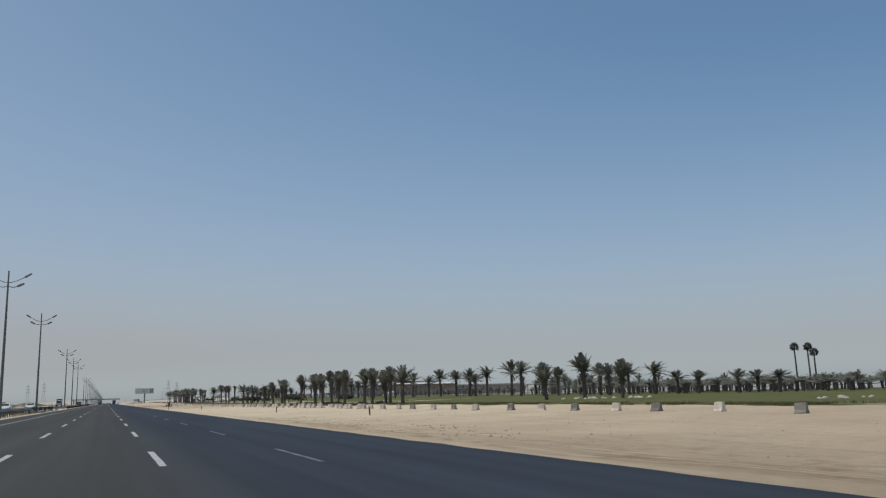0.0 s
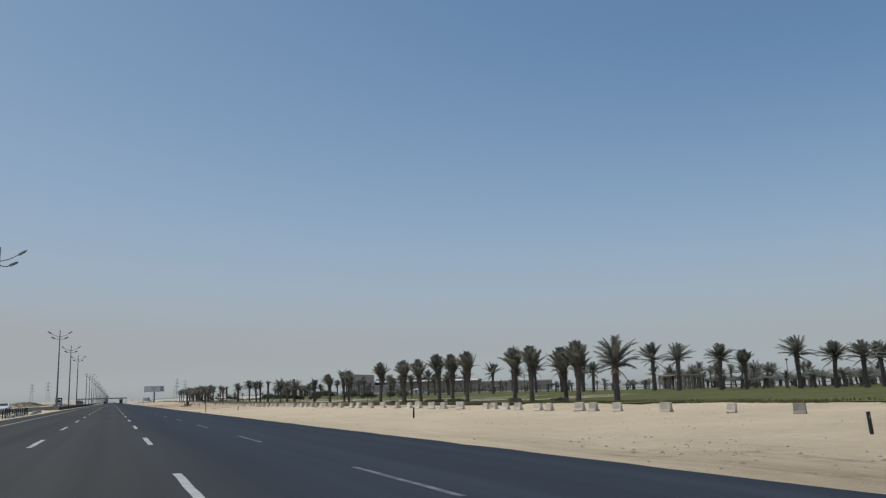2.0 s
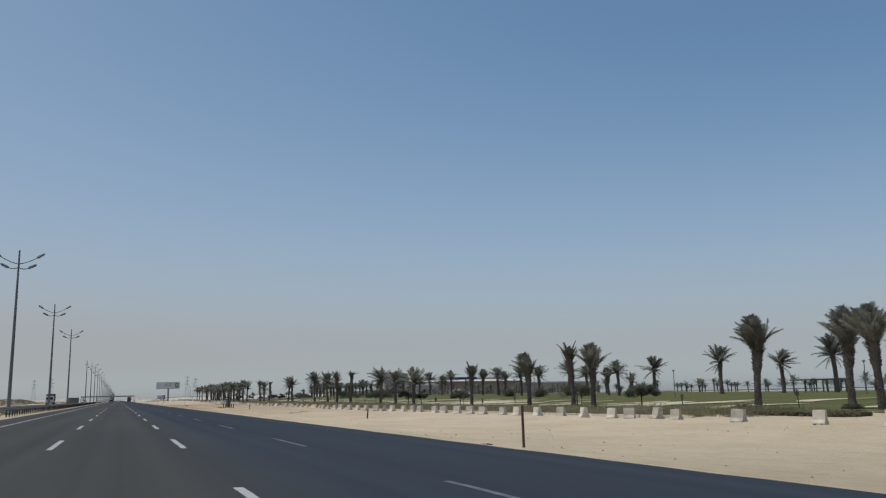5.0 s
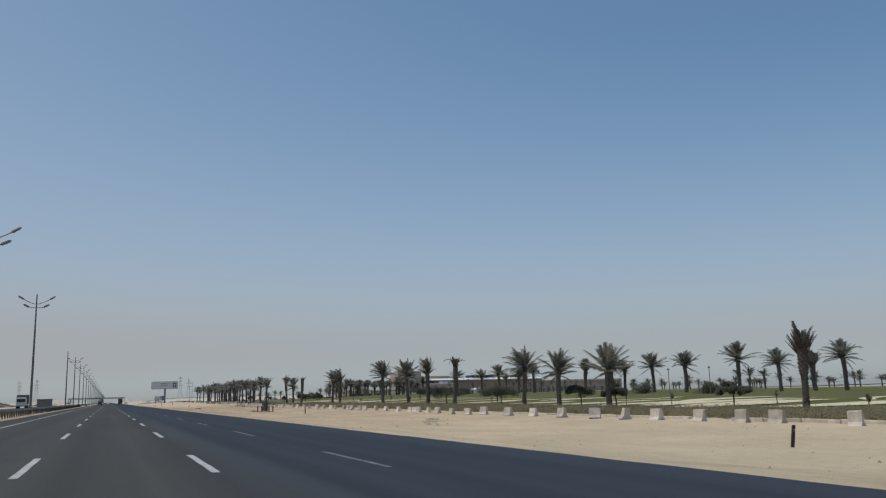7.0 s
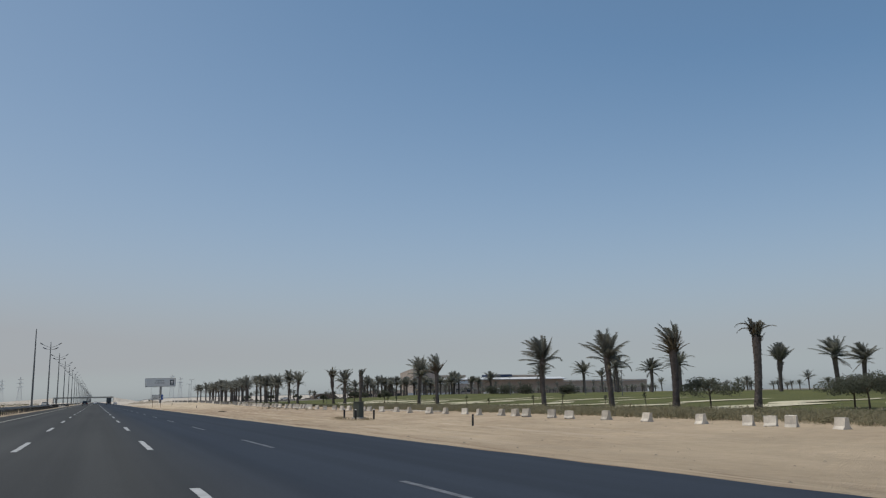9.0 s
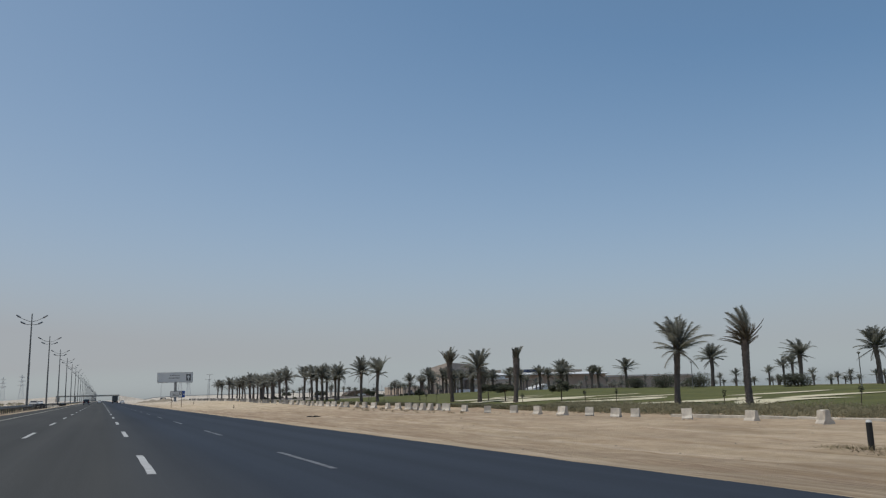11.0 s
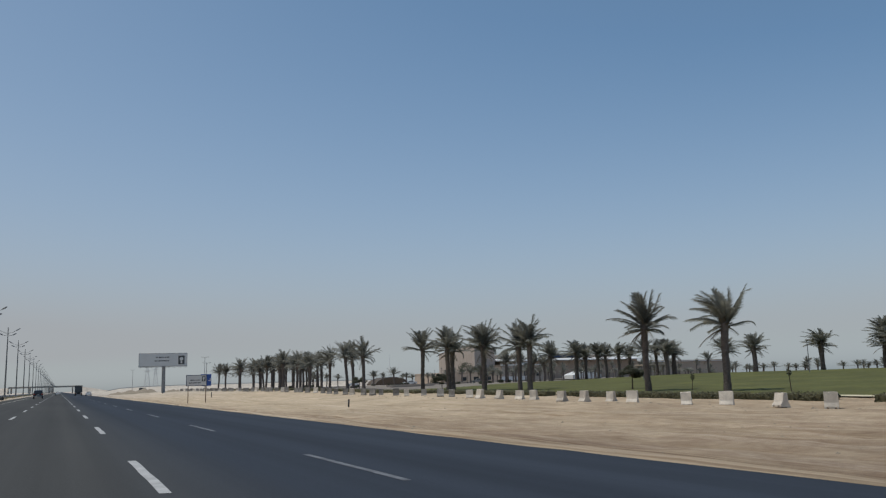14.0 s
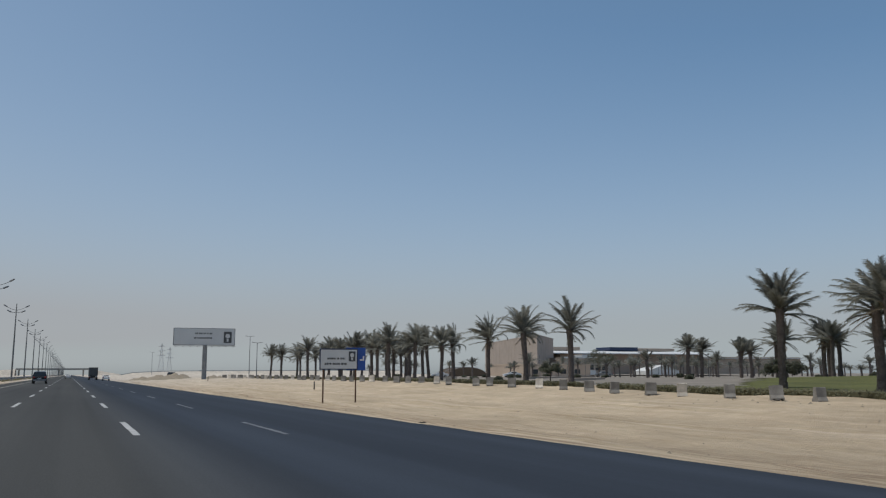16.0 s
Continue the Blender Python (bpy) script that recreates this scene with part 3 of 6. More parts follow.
def palm_meshes(seed, trunk_h, kind, fine=True, spread=1.0):
    """Verts and faces of trunk, crown and dry skirt of one date palm; the trunk's foot is at the origin."""
    r = random.Random(seed)
    lean = (r.uniform(-0.045, 0.045), r.uniform(-0.045, 0.045))
    sides, rows = (12, max(6, int(trunk_h * 3.2))) if fine else (8, 5)
    thick = r.uniform(0.205, 0.25) if kind in ("vase", "cut") else r.uniform(0.205, 0.255)
    flare = 1.35 if kind in ("vase", "cut") else 1.28

    def centre(z):
        return Vector((lean[0] * z + 0.05 * math.sin(z * 0.9 + seed), lean[1] * z + 0.05 * math.cos(z * 0.8 + seed), z))

    def radius(z):
        u = z / trunk_h
        if kind in ("vase", "cut"):  # old leaf bases left on the upper half
            return thick * (1.2 - 0.25 * min(1, u * 5) + 0.32 * min(1, max(0, (u - 0.5) / 0.12)) + 0.18 * max(0, (u - 0.6) / 0.4))
        return thick * (1.3 - 0.25 * min(1, u * 5) + (flare - 1.0) * max(0, (u - 0.5) / 0.5) ** 1.5)

    TV, TF = [], []
    for j in range(rows + 1):
        z = trunk_h * j / rows
        c, rad = centre(z), radius(z)
        if j == 0:
            c.z -= 0.35
        for k in range(sides):
            a = 2 * math.pi * (k + 0.5 * (j % 2)) / sides
            q = rad * r.uniform(0.93, 1.07)
            TV.append((c.x + q * math.cos(a), c.y + q * math.sin(a), c.z))
    for j in range(rows):
        for k in range(sides):
            TF.append((j * sides + k, j * sides + (k + 1) % sides, (j + 1) * sides + (k + 1) % sides, (j + 1) * sides + k))
    TF.append(tuple(rows * sides + k for k in range(sides)))
    if fine:  # stubs of old leaf bases in a rising spiral
        n = int(trunk_h * 26)
        for i in range(n):
            z = trunk_h * (i + 0.5) / n
            a = i * 2.39996 + r.uniform(-0.1, 0.1)
            c, rad = centre(z), radius(z)
            o = Vector((math.cos(a), math.sin(a), 0))
            s = Vector((-math.sin(a), math.cos(a), 0))
            long = r.uniform(0.03, 0.075) + (0.08 if kind in ("vase", "cut") and z > trunk_h * 0.55 else 0.0)
            b = len(TV)
            q = c + o * rad * 0.95
            TV += [tuple(q - s * 0.10), tuple(q + s * 0.10), tuple(q + o * long + s * 0.06 + Vector((0, 0, 0.20))), tuple(q + o * long - s * 0.06 + Vector((0, 0, 0.20))), tuple(q + Vector((0, 0, 0.24)))]
            TF += [(b, b + 1, b + 2, b + 3), (b + 3, b + 2, b + 4), (b, b + 3, b + 4), (b + 1, b + 4, b + 2)]
    top = centre(trunk_h)
    CV, CF, DV, DF = [], [], [], []
    gust = r.uniform(0.1, 0.85)  # a steady breeze towards the road, stronger on some crowns
    wind = (-0.93 * gust + r.uniform(-0.12, 0.12), 0.37 * gust + r.uniform(-0.12, 0.12))
    pairs, leaf, wide = (30, 0.52, 0.10) if fine else (12, 0.55, 0.19)
    if kind == "full":  # spears standing up in the middle, long plumes arching out below them, sky between
        n = 40 if fine else 26
        thin, sag = r.uniform(0, 6.28), r.uniform(0.7, 1.35) + (0.3 if spread > 1.05 else 0.0)  # a side where fronds are missing, and how far they hang
        for i in range(n):
            u = (i + 0.5) / n
            az = i * 2.39996 + r.gauss(0, 0.5)
            if u > 0.3 and math.cos(az - thin) > 0.45 and r.random() < 0.6:
                continue
            el = radians(86 - 72 * u ** 1.3 + r.uniform(-15, 13))
            reach = r.uniform(2.3, 3.6) * (0.78 + 0.24 * min(1, u * 2.2)) * (0.82 if el < 0.4 else 0.95) * spread
            frond(CV, CF, top + Vector((0, 0, 0.1 - 0.55 * u)), az, el, reach, sag * radians(r.uniform(8, 48) + 36 * u * r.random()), r, pairs, leaf * r.uniform(0.85, 1.2), wide, wind)
        for i in range(16 if fine else 5):
            frond(DV, DF, top + Vector((0, 0, -0.1 - r.uniform(0, 0.7))), r.uniform(0, 6.28), radians(r.uniform(35, 75)), r.uniform(0.5, 1.0), radians(r.uniform(0, 30)), r, pairs // 3, leaf * 0.4, wide * 0.8)
        for i in range(r.randint(2, 5) if fine else 1):
            frond(DV, DF, top + Vector((0, 0, -0.4)), r.uniform(0, 6.28), radians(r.uniform(-40, 5)), r.uniform(1.6, 2.8), radians(r.uniform(10, 45)), r, pairs // 2, leaf * 0.7, wide * 0.7)
    elif kind == "vase":
        n = 50 if fine else 26
        for i in range(n):
            u = (i + 0.5) / n
            el = radians(88 - 29 * u + r.uniform(-7, 6))
            frond(CV, CF, top + Vector((0, 0, 0.2 - 1.2 * u)), i * 2.39996 + r.uniform(-0.2, 0.2), el, r.uniform(1.8, 2.5) * (0.82 + 0.36 * u), radians(r.uniform(0, 20) + 46 * u * r.random() ** 1.5), r, pairs, leaf * 0.95, wide, wind)
        for i in range(30 if fine else 8):
            frond(DV, DF, top + Vector((0, 0, -0.4 - r.uniform(0, 1.5))), r.uniform(0, 6.28), radians(r.uniform(55, 84)), r.uniform(0.8, 1.5), radians(r.uniform(-5, 25)), r, pairs // 2, leaf * 0.6, wide * 0.8)
        for i in range(r.randint(1, 3) if fine else 0):
            frond(DV, DF, top + Vector((0, 0, -0.2)), r.uniform(0, 6.28), radians(r.uniform(5, 45)), r.uniform(2.0, 3.0), radians(20), r, pairs // 3, leaf * 0.6, wide * 0.6)
    elif kind == "cut":  # the leaves trimmed to a flaring bundle of stubs with a level top
        for i in range(44 if fine else 12):
            el = radians(90 - spread * r.uniform(4, 40))
            frond(CV, CF, top + Vector((0, 0, -0.5 * r.random())), i * 2.39996, el, (1.35 + r.uniform(-0.15, 0.1)) / math.sin(el), radians(r.uniform(-10, 2)), r, pairs // 2, leaf * 0.36, wide, (0, 0))
        for i in range(90 if fine else 22):
            el = radians(90 - spread * r.uniform(6, 44))
            frond(DV, DF, top + Vector((0, 0, -0.9 * r.random())), i * 2.39996 + 1, el, (1.3 + r.uniform(-0.15, 0.1)) / math.sin(el), radians(r.uniform(-14, 0)), r, 6, leaf * 0.31, wide)
        for i in range(r.randint(2, 4)):
            frond(CV, CF, top, r.uniform(0, 6.28), radians(r.uniform(55, 80)), r.uniform(1.7, 2.2), radians(r.uniform(5, 25)), r, pairs, leaf * 0.62, wide)
    elif kind == "wispy":  # a wide sheaf of thin dry stalks with a few dark plumes left on top
        for i in range(8):
            frond(CV, CF, top + Vector((0, 0, 0.2)), i * 2.39996, radians(r.uniform(52, 82)), r.uniform(1.8, 2.4), radians(r.uniform(0, 25)), r, pairs, leaf * 0.8, wide, wind)
        for i in range(46):
            frond(DV, DF, top + Vector((0, 0, -0.7 * r.random())), i * 2.39996, radians(r.uniform(30, 72)), r.uniform(1.4, 2.2), radians(r.uniform(0, 40)), r, pairs // 2, leaf * 0.4, wide * 0.6, wind)
    else:  # "bare": a ragged narrow bundle of stubs with a few long fronds curling down
        for i in range(34):
            frond(DV, DF, top + Vector((0, 0, -0.9 * r.random())), i * 2.39996, radians(r.uniform(58, 86)), r.uniform(0.9, 1.5), radians(r.uniform(-8, 15)), r, pairs // 2, leaf * 0.42, wide * 0.8)
        for i in range(12):
            frond(CV, CF, top + Vector((0, 0, -0.3 * r.random())), i * 2.39996, radians(r.uniform(62, 86)), r.uniform(1.1, 1.8), radians(r.uniform(0, 25)), r, pairs, leaf * 0.55, wide)
        for i in range(5):
            frond(DV, DF, top + Vector((0, 0, 0.2)), i * 1.3 + r.uniform(0, 0.6), radians(r.uniform(35, 65)), r.uniform(1.7, 2.5), radians(r.uniform(70, 130)), r, pairs // 2, leaf * 0.45, wide * 0.7)
    return (TV, TF), (CV, CF), (DV, DF)


PALM_LABEL = {
    "full": "date palm with a full grey-green feathery crown and rough trunk",
    "vase": "transplanted date palm with upright fronds bound above a thick trunk",
    "cut": "date palm trimmed to a flaring bundle of frond stubs",
    "wispy": "drying date palm with a sheaf of thin stalks and few plumes",
    "bare": "half-dead date palm with a thin ragged crown",
}


def make_palm(seed, trunk_h, kind, fine, m, group, spread=1.0):
    e = thing("palm_tree", m, PALM_LABEL[kind], "palm tree", group)
    t, c, d = palm_meshes(seed, trunk_h, kind, fine, spread)
    link_mesh("trunk", *t, M_TRUNK, e, "rough brown trunk with old leaf stubs")
    link_mesh("crown", *c, M_FROND, e, "dusty grey-green fronds")
    if d[0]:
        link_mesh("dry_skirt", *d, M_DRY, e, "dry tan fronds")
    return e


# front row: distance along the road, height of the crown's heart, kind
FRONT = [
    (58.7, 105.1, 3.5, "vase"), (62.4, 100.7, 4.7, "vase"), (67.0, 98.2, 3.8, "vase"),
    (46.1, 131.3, 4.4, "full"), (46.5, 139.3, 4.5, "vase"), (46.7, 142.3, 4.1, "vase"), (46.1, 153.7, 4.8, "vase"), (46.6, 150.1, 4.8, "vase"), (46.5, 169.2, 5.2, "vase"), (46.8, 175.3, 5.0, "vase"), (46.3, 179.5, 5.2, "vase"),
    (46.2, 187.5, 4.8, "vase"), (46.5, 196.2, 5.1, "vase"), (47.4, 199.4, 5.2, "vase"), (45.4, 206.3, 5.2, "vase"), (46.3, 231.5, 4.6, "vase"), (46.5, 236.0, 5.3, "cut"), (45.6, 245.0, 4.4, "vase"),
    (46.4, 264.5, 4.3, "cut"), (46.9, 290.8, 4.2, "full"), (47.0, 301.0, 4.3, "full"), (46.4, 308.4, 5.0, "full"), (46.3, 330.2, 5.5, "bare"),
    (45.4, 338.8, 5.1, "wispy"), (45.7, 348.8, 5.4, "full"), (45.3, 361.2, 5.8, "full"), (46.1, 393.9, 5.2, "wispy"), (46.8, 403.3, 5.6, "full"), (46.0, 432.3, 5.4, "cut"),
    (45.8, 442.1, 5.1, "full"), (46.1, 452.0, 6.1, "cut"), (46.6, 488.0, 6.0, "full"), (46.4, 497.1, 6.4, "full"), (48.0, 519.6, 6.1, "full"), (47.9, 521.6, 5.8, "full"),
    (46.4, 527.6, 6.4, "full"), (46.5, 538.0, 6.6, "full"), (48.3, 540.4, 6.3, "full"), (48.5, 531.7, 6.1, "full"), (46.8, 547.1, 6.7, "full"),
    (48.7, 577.5, 6.8, "full"), (51.8, 592.6, 7.2, "full"), (48.9, 587.5, 7.0, "full"), (47.9, 595.4, 6.5, "full"),
]
for i, (x, y, hz, kind) in enumerate(FRONT):
    g = height(x, y)
    make_palm(97 + i, hz - g + ((-0.70 if y > 480 else -0.75) if kind == "full" else -0.25), kind, True, pose(x, y, g), "palms in the front row", 1.27 if y > 560 else 1.06 if y > 480 else 1.2 if y > 450 else 0.55 if y > 420 and kind == "cut" else 1.0)
avenue = []
for i, y in enumerate([610, 614, 619, 623, 628, 632, 637, 641, 646, 650, 655, 661, 666, 671, 677, 701, 705, 709, 714]):  # the avenue goes on, in a double row
    x = (47.5, 52.0)[i % 2] + rng.uniform(-0.8, 0.8)
    g = height(x, y)
    if i < 5:
        avenue.append(make_palm(300 + i, 5.1 + 0.25 * i, "full", True, pose(x, y, g), "palms of the far avenue", 1.15))
    else:
        copy_thing(avenue[i % 5], pose(x, y, g, 0, 0, rng.uniform(0, 360)))

for i, y in enumerate([641, 645, 651, 657, 663, 668, 674, 680, 704, 710]):
    x = (56.0, 60.5)[i % 2] + rng.uniform(-1, 1)
    copy_thing(avenue[(i * 3 + 1) % 5], pose(x, y, height(x, y), 0, 0, rng.uniform(0, 360)))

# behind: lawn palms and groves, built once each and copied
stock = {}


def stock_palm(kind, variant, x, y, crown_z, group, broad=1.0):
    g = height(x, y)
    key = (kind, variant)
    base_h = 5.4
    crown_z -= 0.6
    s = (crown_z - g) / base_h
    s = max(0.44, min(1.35, s))
    size = Vector(((0.5 + 0.5 * s) * broad, (0.5 + 0.5 * s) * broad, s))
    turn = rng.uniform(0, 360)
    if key not in stock:
        stock[key] = make_palm(500 + 17 * variant + len(kind), base_h, kind, variant < 3, pose(x, y, g, 0, 0, turn), group)
        stock[key].scale = size
        return stock[key]
    made = copy_thing(stock[key], pose(x, y, g, 0, 0, turn))
    made.scale = size
    made["group"] = group
    return made


SECOND = [
    (103, 106, 3.0), (104, 112, 3.1), (102, 114.5, 3.3), (104, 127.5, 3.6), (101, 129.8, 3.5),
    (101, 137, 4.9), (97, 147, 4.9), (104, 150, 5.0), (100, 155, 5.2), (101, 163, 6.1), (101, 175, 5.4), (99, 179, 6.0),
    (99, 190.5, 6.6), (103, 204, 7.2), (101, 215.2, 6.5), (101, 223.6, 5.2), (101, 228, 6.3), (103, 231.5, 5.8), (101, 238, 6.2), (101, 251, 6.8), (101, 262, 5.6),
    (101, 277, 6.7), (101, 297, 5.9), (101, 310, 5.8), (104, 319, 5.2), (103, 335, 6.6), (101, 323, 5.4), (101, 347, 6.0), (101, 357, 6.2),
    (101, 367, 5.6), (101, 371.8, 6.4), (101, 383, 6.6), (101, 407.5, 6.7), (101, 416.3, 5.8), (101, 428, 6.8), (103, 444, 6.4), (104, 466, 6.8),
    (101, 488.6, 5.8), (101, 502, 5.5), (99, 511.7, 5.4), (101, 514.6, 6.5), (101, 525.3, 5.8), (101, 538.3, 5.9), (104, 548, 5.9), (101, 559.5, 6.0),
    (103, 562, 6.4), (100, 565, 6.3), (101, 574, 6.1), (101, 581, 6.3), (101, 589, 6.6), (104, 593, 7.0), (99, 596, 6.9), (101, 607, 5.6), (101, 620, 6.1),
]
for i, (x, y, cz) in enumerate(SECOND):
    stock_palm("full" if i % 7 != 3 else "vase", i % 3, x, y, cz + 0.35, "palms on the lawn", 1.18)
    if y > 500:  # towards the hall they stand in clumps
        stock_palm("full", (i + 1) % 3, x + rng.uniform(2, 6), y + rng.uniform(1.5, 4.5), cz + rng.uniform(-0.3, 0.3), "palms on the lawn", 1.1)
for i in range(150):  # groves further back
    row = i % 5
    x = (122, 134, 150, 172, 205)[row] + rng.uniform(-6, 6)
    y = 95 + (i // 5) * 20 + rng.choice((0, 3, 6)) + rng.uniform(-4, 4) + row * 5
    up = rng.uniform(2.6, 4.4) + 0.004 * x
    if row < 4 and y > 225 + (x - 112) * 1.05 and i % 6:  # past the groves only the rows along the shore go on
        x, up = rng.uniform(188, 203), rng.uniform(2.4, 3.2)
    if y < 195:  # the nearest groves are low and young
        if i % 3:
            continue
        up = rng.uniform(2.0, 3.2)
    stock_palm("full", 3 + i % 3, x, y, height(x, y) + up, "palms of the groves behind the lawn")


# denser groves far behind, joined into one
def far_grove(name, spots, label):
    shapes = [palm_meshes(700 + k, 5.0, "full", False) for k in range(3)]
    V, F, M = [], [], []
    for i, (x, y, h) in enumerate(spots):
        g, turn, s = height(x, y), rng.uniform(0, 6.28), h / 5.0
        c, q = math.cos(turn), math.sin(turn)
        wide = 1.15 if h < 2.3 else 0.5 + 0.5 * s
        for k, (vs, fs) in enumerate(shapes[i % 3]):
            b = len(V)
            V += [(x + (vx * c - vy * q) * wide, y + (vx * q + vy * c) * wide, g + vz * s) for vx, vy, vz in vs]
            F += [tuple(b + j for j in f) for f in fs]
            M += [k] * len(fs)
    ob = link_mesh(name, V, F, [M_TRUNK, M_FROND, M_DRY], index=M)
    return tagged(ob, label, "palm grove", kind="stuff")


SPOTS = [((178, 188, 196, 203)[i % 4] + rng.uniform(-4, 4), 150 + (i // 4) * 21 + rng.choice((0, 2.5, 5)) + rng.uniform(-3, 3), rng.uniform(2.2, 3.2)) for i in range(110)]
for i in range(34):
    x = rng.uniform(112, 160)
    SPOTS.append((x, 180 + (x - 112) * 1.05 + rng.uniform(0, 42), rng.uniform(2.8, 4.0)))
SPOTS += [(112 + 7 * (i % 8) + rng.uniform(-1.8, 1.8), 78 + 5.5 * (i // 8) + rng.uniform(-1.4, 1.4), rng.uniform(1.5, 2.2)) for i in range(176)]
SPOTS += [(rng.uniform(150, 176), rng.uniform(190, 300), rng.uniform(1.5, 2.3)) for i in range(45)]
far_grove("palm_grove", SPOTS, "distant groves of dusty date palms behind the lawn")


def fan_palm(x, y, crown_z, seed):
    """A tall thin fan palm with a small round head."""
    g = height(x, y)
    e = thing("fan_palm", pose(x, y, g), "tall slender fan palm with a small round head", "palm tree", "tall fan palms")
    h = crown_z - g
    r = random.Random(seed)
    bm = bmesh.new()
    tube(bm, [(0.10 * math.sin(u * 3 + seed) * u, 0.06 * u, h * u - (0.3 if u == 0 else 0)) for u in [i / 8 for i in range(9)]], [0.24 - 0.10 * i / 8 for i in range(9)], 8)
    part("trunk", bm, M_TRUNK, e)
    V, F = [], []
    for i in range(52):
        a, el = i * 2.39996, radians(85 - 135 * i / 52)
        d = Vector((math.cos(a) * math.cos(el), math.sin(a) * math.cos(el), math.sin(el)))
        c = Vector((0, 0, h)) + d * r.uniform(0.35, 0.6)
        s = (d.orthogonal().normalized() + Vector((r.gauss(0, 0.6), r.gauss(0, 0.6), r.gauss(0, 0.6)))).cross(d).normalized()
        w = d.cross(s).normalized() * 0.05
        for k in range(9):
            q = (k - 4) * 0.3
            o = (d * math.cos(q) + s * math.sin(q)).normalized()
            g = (s * math.cos(q) - d * math.sin(q)) * 0.07 + w
            b = len(V)
            V += [tuple(c - g), tuple(c + g), tuple(c + o * r.uniform(0.45, 0.75) - Vector((0, 0, 0.08)))]
            F.append((b, b + 1, b + 2))
    link_mesh("crown", V, F, M_FROND, e)


fan_palm(140, 138.9, 9.5, 1)
fan_palm(140, 135.2, 9.3, 2)
fan_palm(139, 132.6, 8.0, 3)


# ---- shrubs, hedges, small trees ----
def leaf_cloud(V, F, centre, size, count, r, leaf=0.12, dome=False):
    for _ in range(count):
        while True:
            p = Vector((r.uniform(-1, 1), r.uniform(-1, 1), r.uniform(0 if dome else -1, 1)))
            if 0.25 < p.length < 1:
                break
        p *= r.uniform(0.75, 1.0)
        c = Vector((centre[0] + p.x * size[0], centre[1] + p.y * size[1], centre[2] + p.z * size[2]))
        a = Vector((r.gauss(0, 1), r.gauss(0, 1), r.gauss(0, 1))).normalized() * leaf * r.uniform(0.6, 1.4)
        b = a.orthogonal().normalized() * leaf * 0.55
        i = len(V)
        V += [tuple(c - a), tuple(c + b), tuple(c + a), tuple(c - b)]
        F.append((i, i + 1, i + 2, i + 3))


def small_tree(x, y, h, spread, seed):
    g = height(x, y)
    r = random.Random(seed)
    e = thing("small_tree", pose(x, y, g), "young dark green round-headed tree with a thin trunk", "tree", "young trees by the hedge")
    bm = bmesh.new()
    lean = r.uniform(-0.12, 0.12)
    tube(bm, [(0, 0, -0.2), (lean * 0.5, 0, h * 0.3), (lean, 0.05, h * 0.6)], [0.09, 0.07, 0.05], 6)
    for k in range(6):
        a = k * 1.05 + r.uniform(-0.3, 0.3)
        tube(bm, [(lean, 0.05, h * r.uniform(0.38, 0.55)), (lean + math.cos(a) * spread * 0.35, math.sin(a) * spread * 0.35, h * 0.7), (lean + math.cos(a) * spread * 0.7, math.sin(a) * spread * 0.7, h * r.uniform(0.7, 0.95))], [0.045, 0.03, 0.012], 5)
    part("trunk", bm, M_BARK, e)
    V, F = [], []
    for k in range(20):
        a, q = k * 2.39996 + r.uniform(-0.4, 0.4), math.sqrt(r.random())
        c = (lean + math.cos(a) * spread * q, math.sin(a) * spread * q, h * (0.58 + 0.30 * (1 - q * q) * r.random() + r.uniform(-0.10, 0.06)))
        s = r.uniform(0.20, 0.38) * spread
        leaf_cloud(V, F, c, (s * 1.3, s * 1.3, s * 0.8), 190, r, 0.09)
    link_mesh("crown", V, F, M_LEAF, e)


for i, (x, y, h, s) in enumerate([(49, 226.8, 2.6, 1.5), (49, 239.5, 3.0, 1.9), (49, 274.9, 2.6, 1.3), (49, 292.6, 2.5, 1.3), (49, 299.6, 2.7, 1.5), (50, 323.5, 3.0, 2.4), (52, 326.5, 2.7, 2.2), (48, 337.5, 2.9, 2.3),
                                  (49, 426.8, 2.8, 1.2), (49, 441, 2.8, 1.2), (49, 446.2, 2.9, 1.3), (50, 475, 2.2, 0.8), (50, 504, 2.6, 1.1), (52, 552, 2.6, 1.4), (50, 584, 2.5, 1.3)]):
    small_tree(x, y, h, s, 40 + i)

# low scrub between the barriers and the lawn, thinner at first, and clipped hedge runs
V, F, r = [], [], random.Random(5)
for i in range(3000):
    y = r.uniform(204, 418)
    x = r.uniform(38.2, 44.8)
    s = r.uniform(0.35, 0.8)
    leaf_cloud(V, F, (x, y, height(x, y) + 0.05), (s * 1.2, s * 1.6, s * r.uniform(0.7, 1.2)), 34, r, 0.085, True)
for i in range(9000):  # tall dry blades between the bushes
    x, y = r.uniform(38.4, 46.0), r.uniform(200, 420)
    g = height(x, y) - 0.03
    tall = r.uniform(0.3, 0.75) * (0.6 + 0.8 * noise.noise(Vector((x * 0.3, y * 0.12, 2.0))) ** 2 + 0.5 * r.random())
    for _ in range(7):
        c = Vector((x + r.gauss(0, 0.2), y + r.gauss(0, 0.2), g))
        d = Vector((r.gauss(0, 0.16), r.gauss(0, 0.16), tall * r.uniform(0.6, 1.1)))
        w = Vector((r.uniform(-1, 1), r.uniform(-1, 1), 0)).normalized() * 0.02
        j = len(V)
        V += [tuple(c - w), tuple(c + w), tuple(c + d)]
        F.append((j, j + 1, j + 2))
scrub = link_mesh("scrub", V, F, M_SCRUB)
tagged(scrub, "low brown-green scrub along the edge of the lawn", "scrub", kind="stuff")


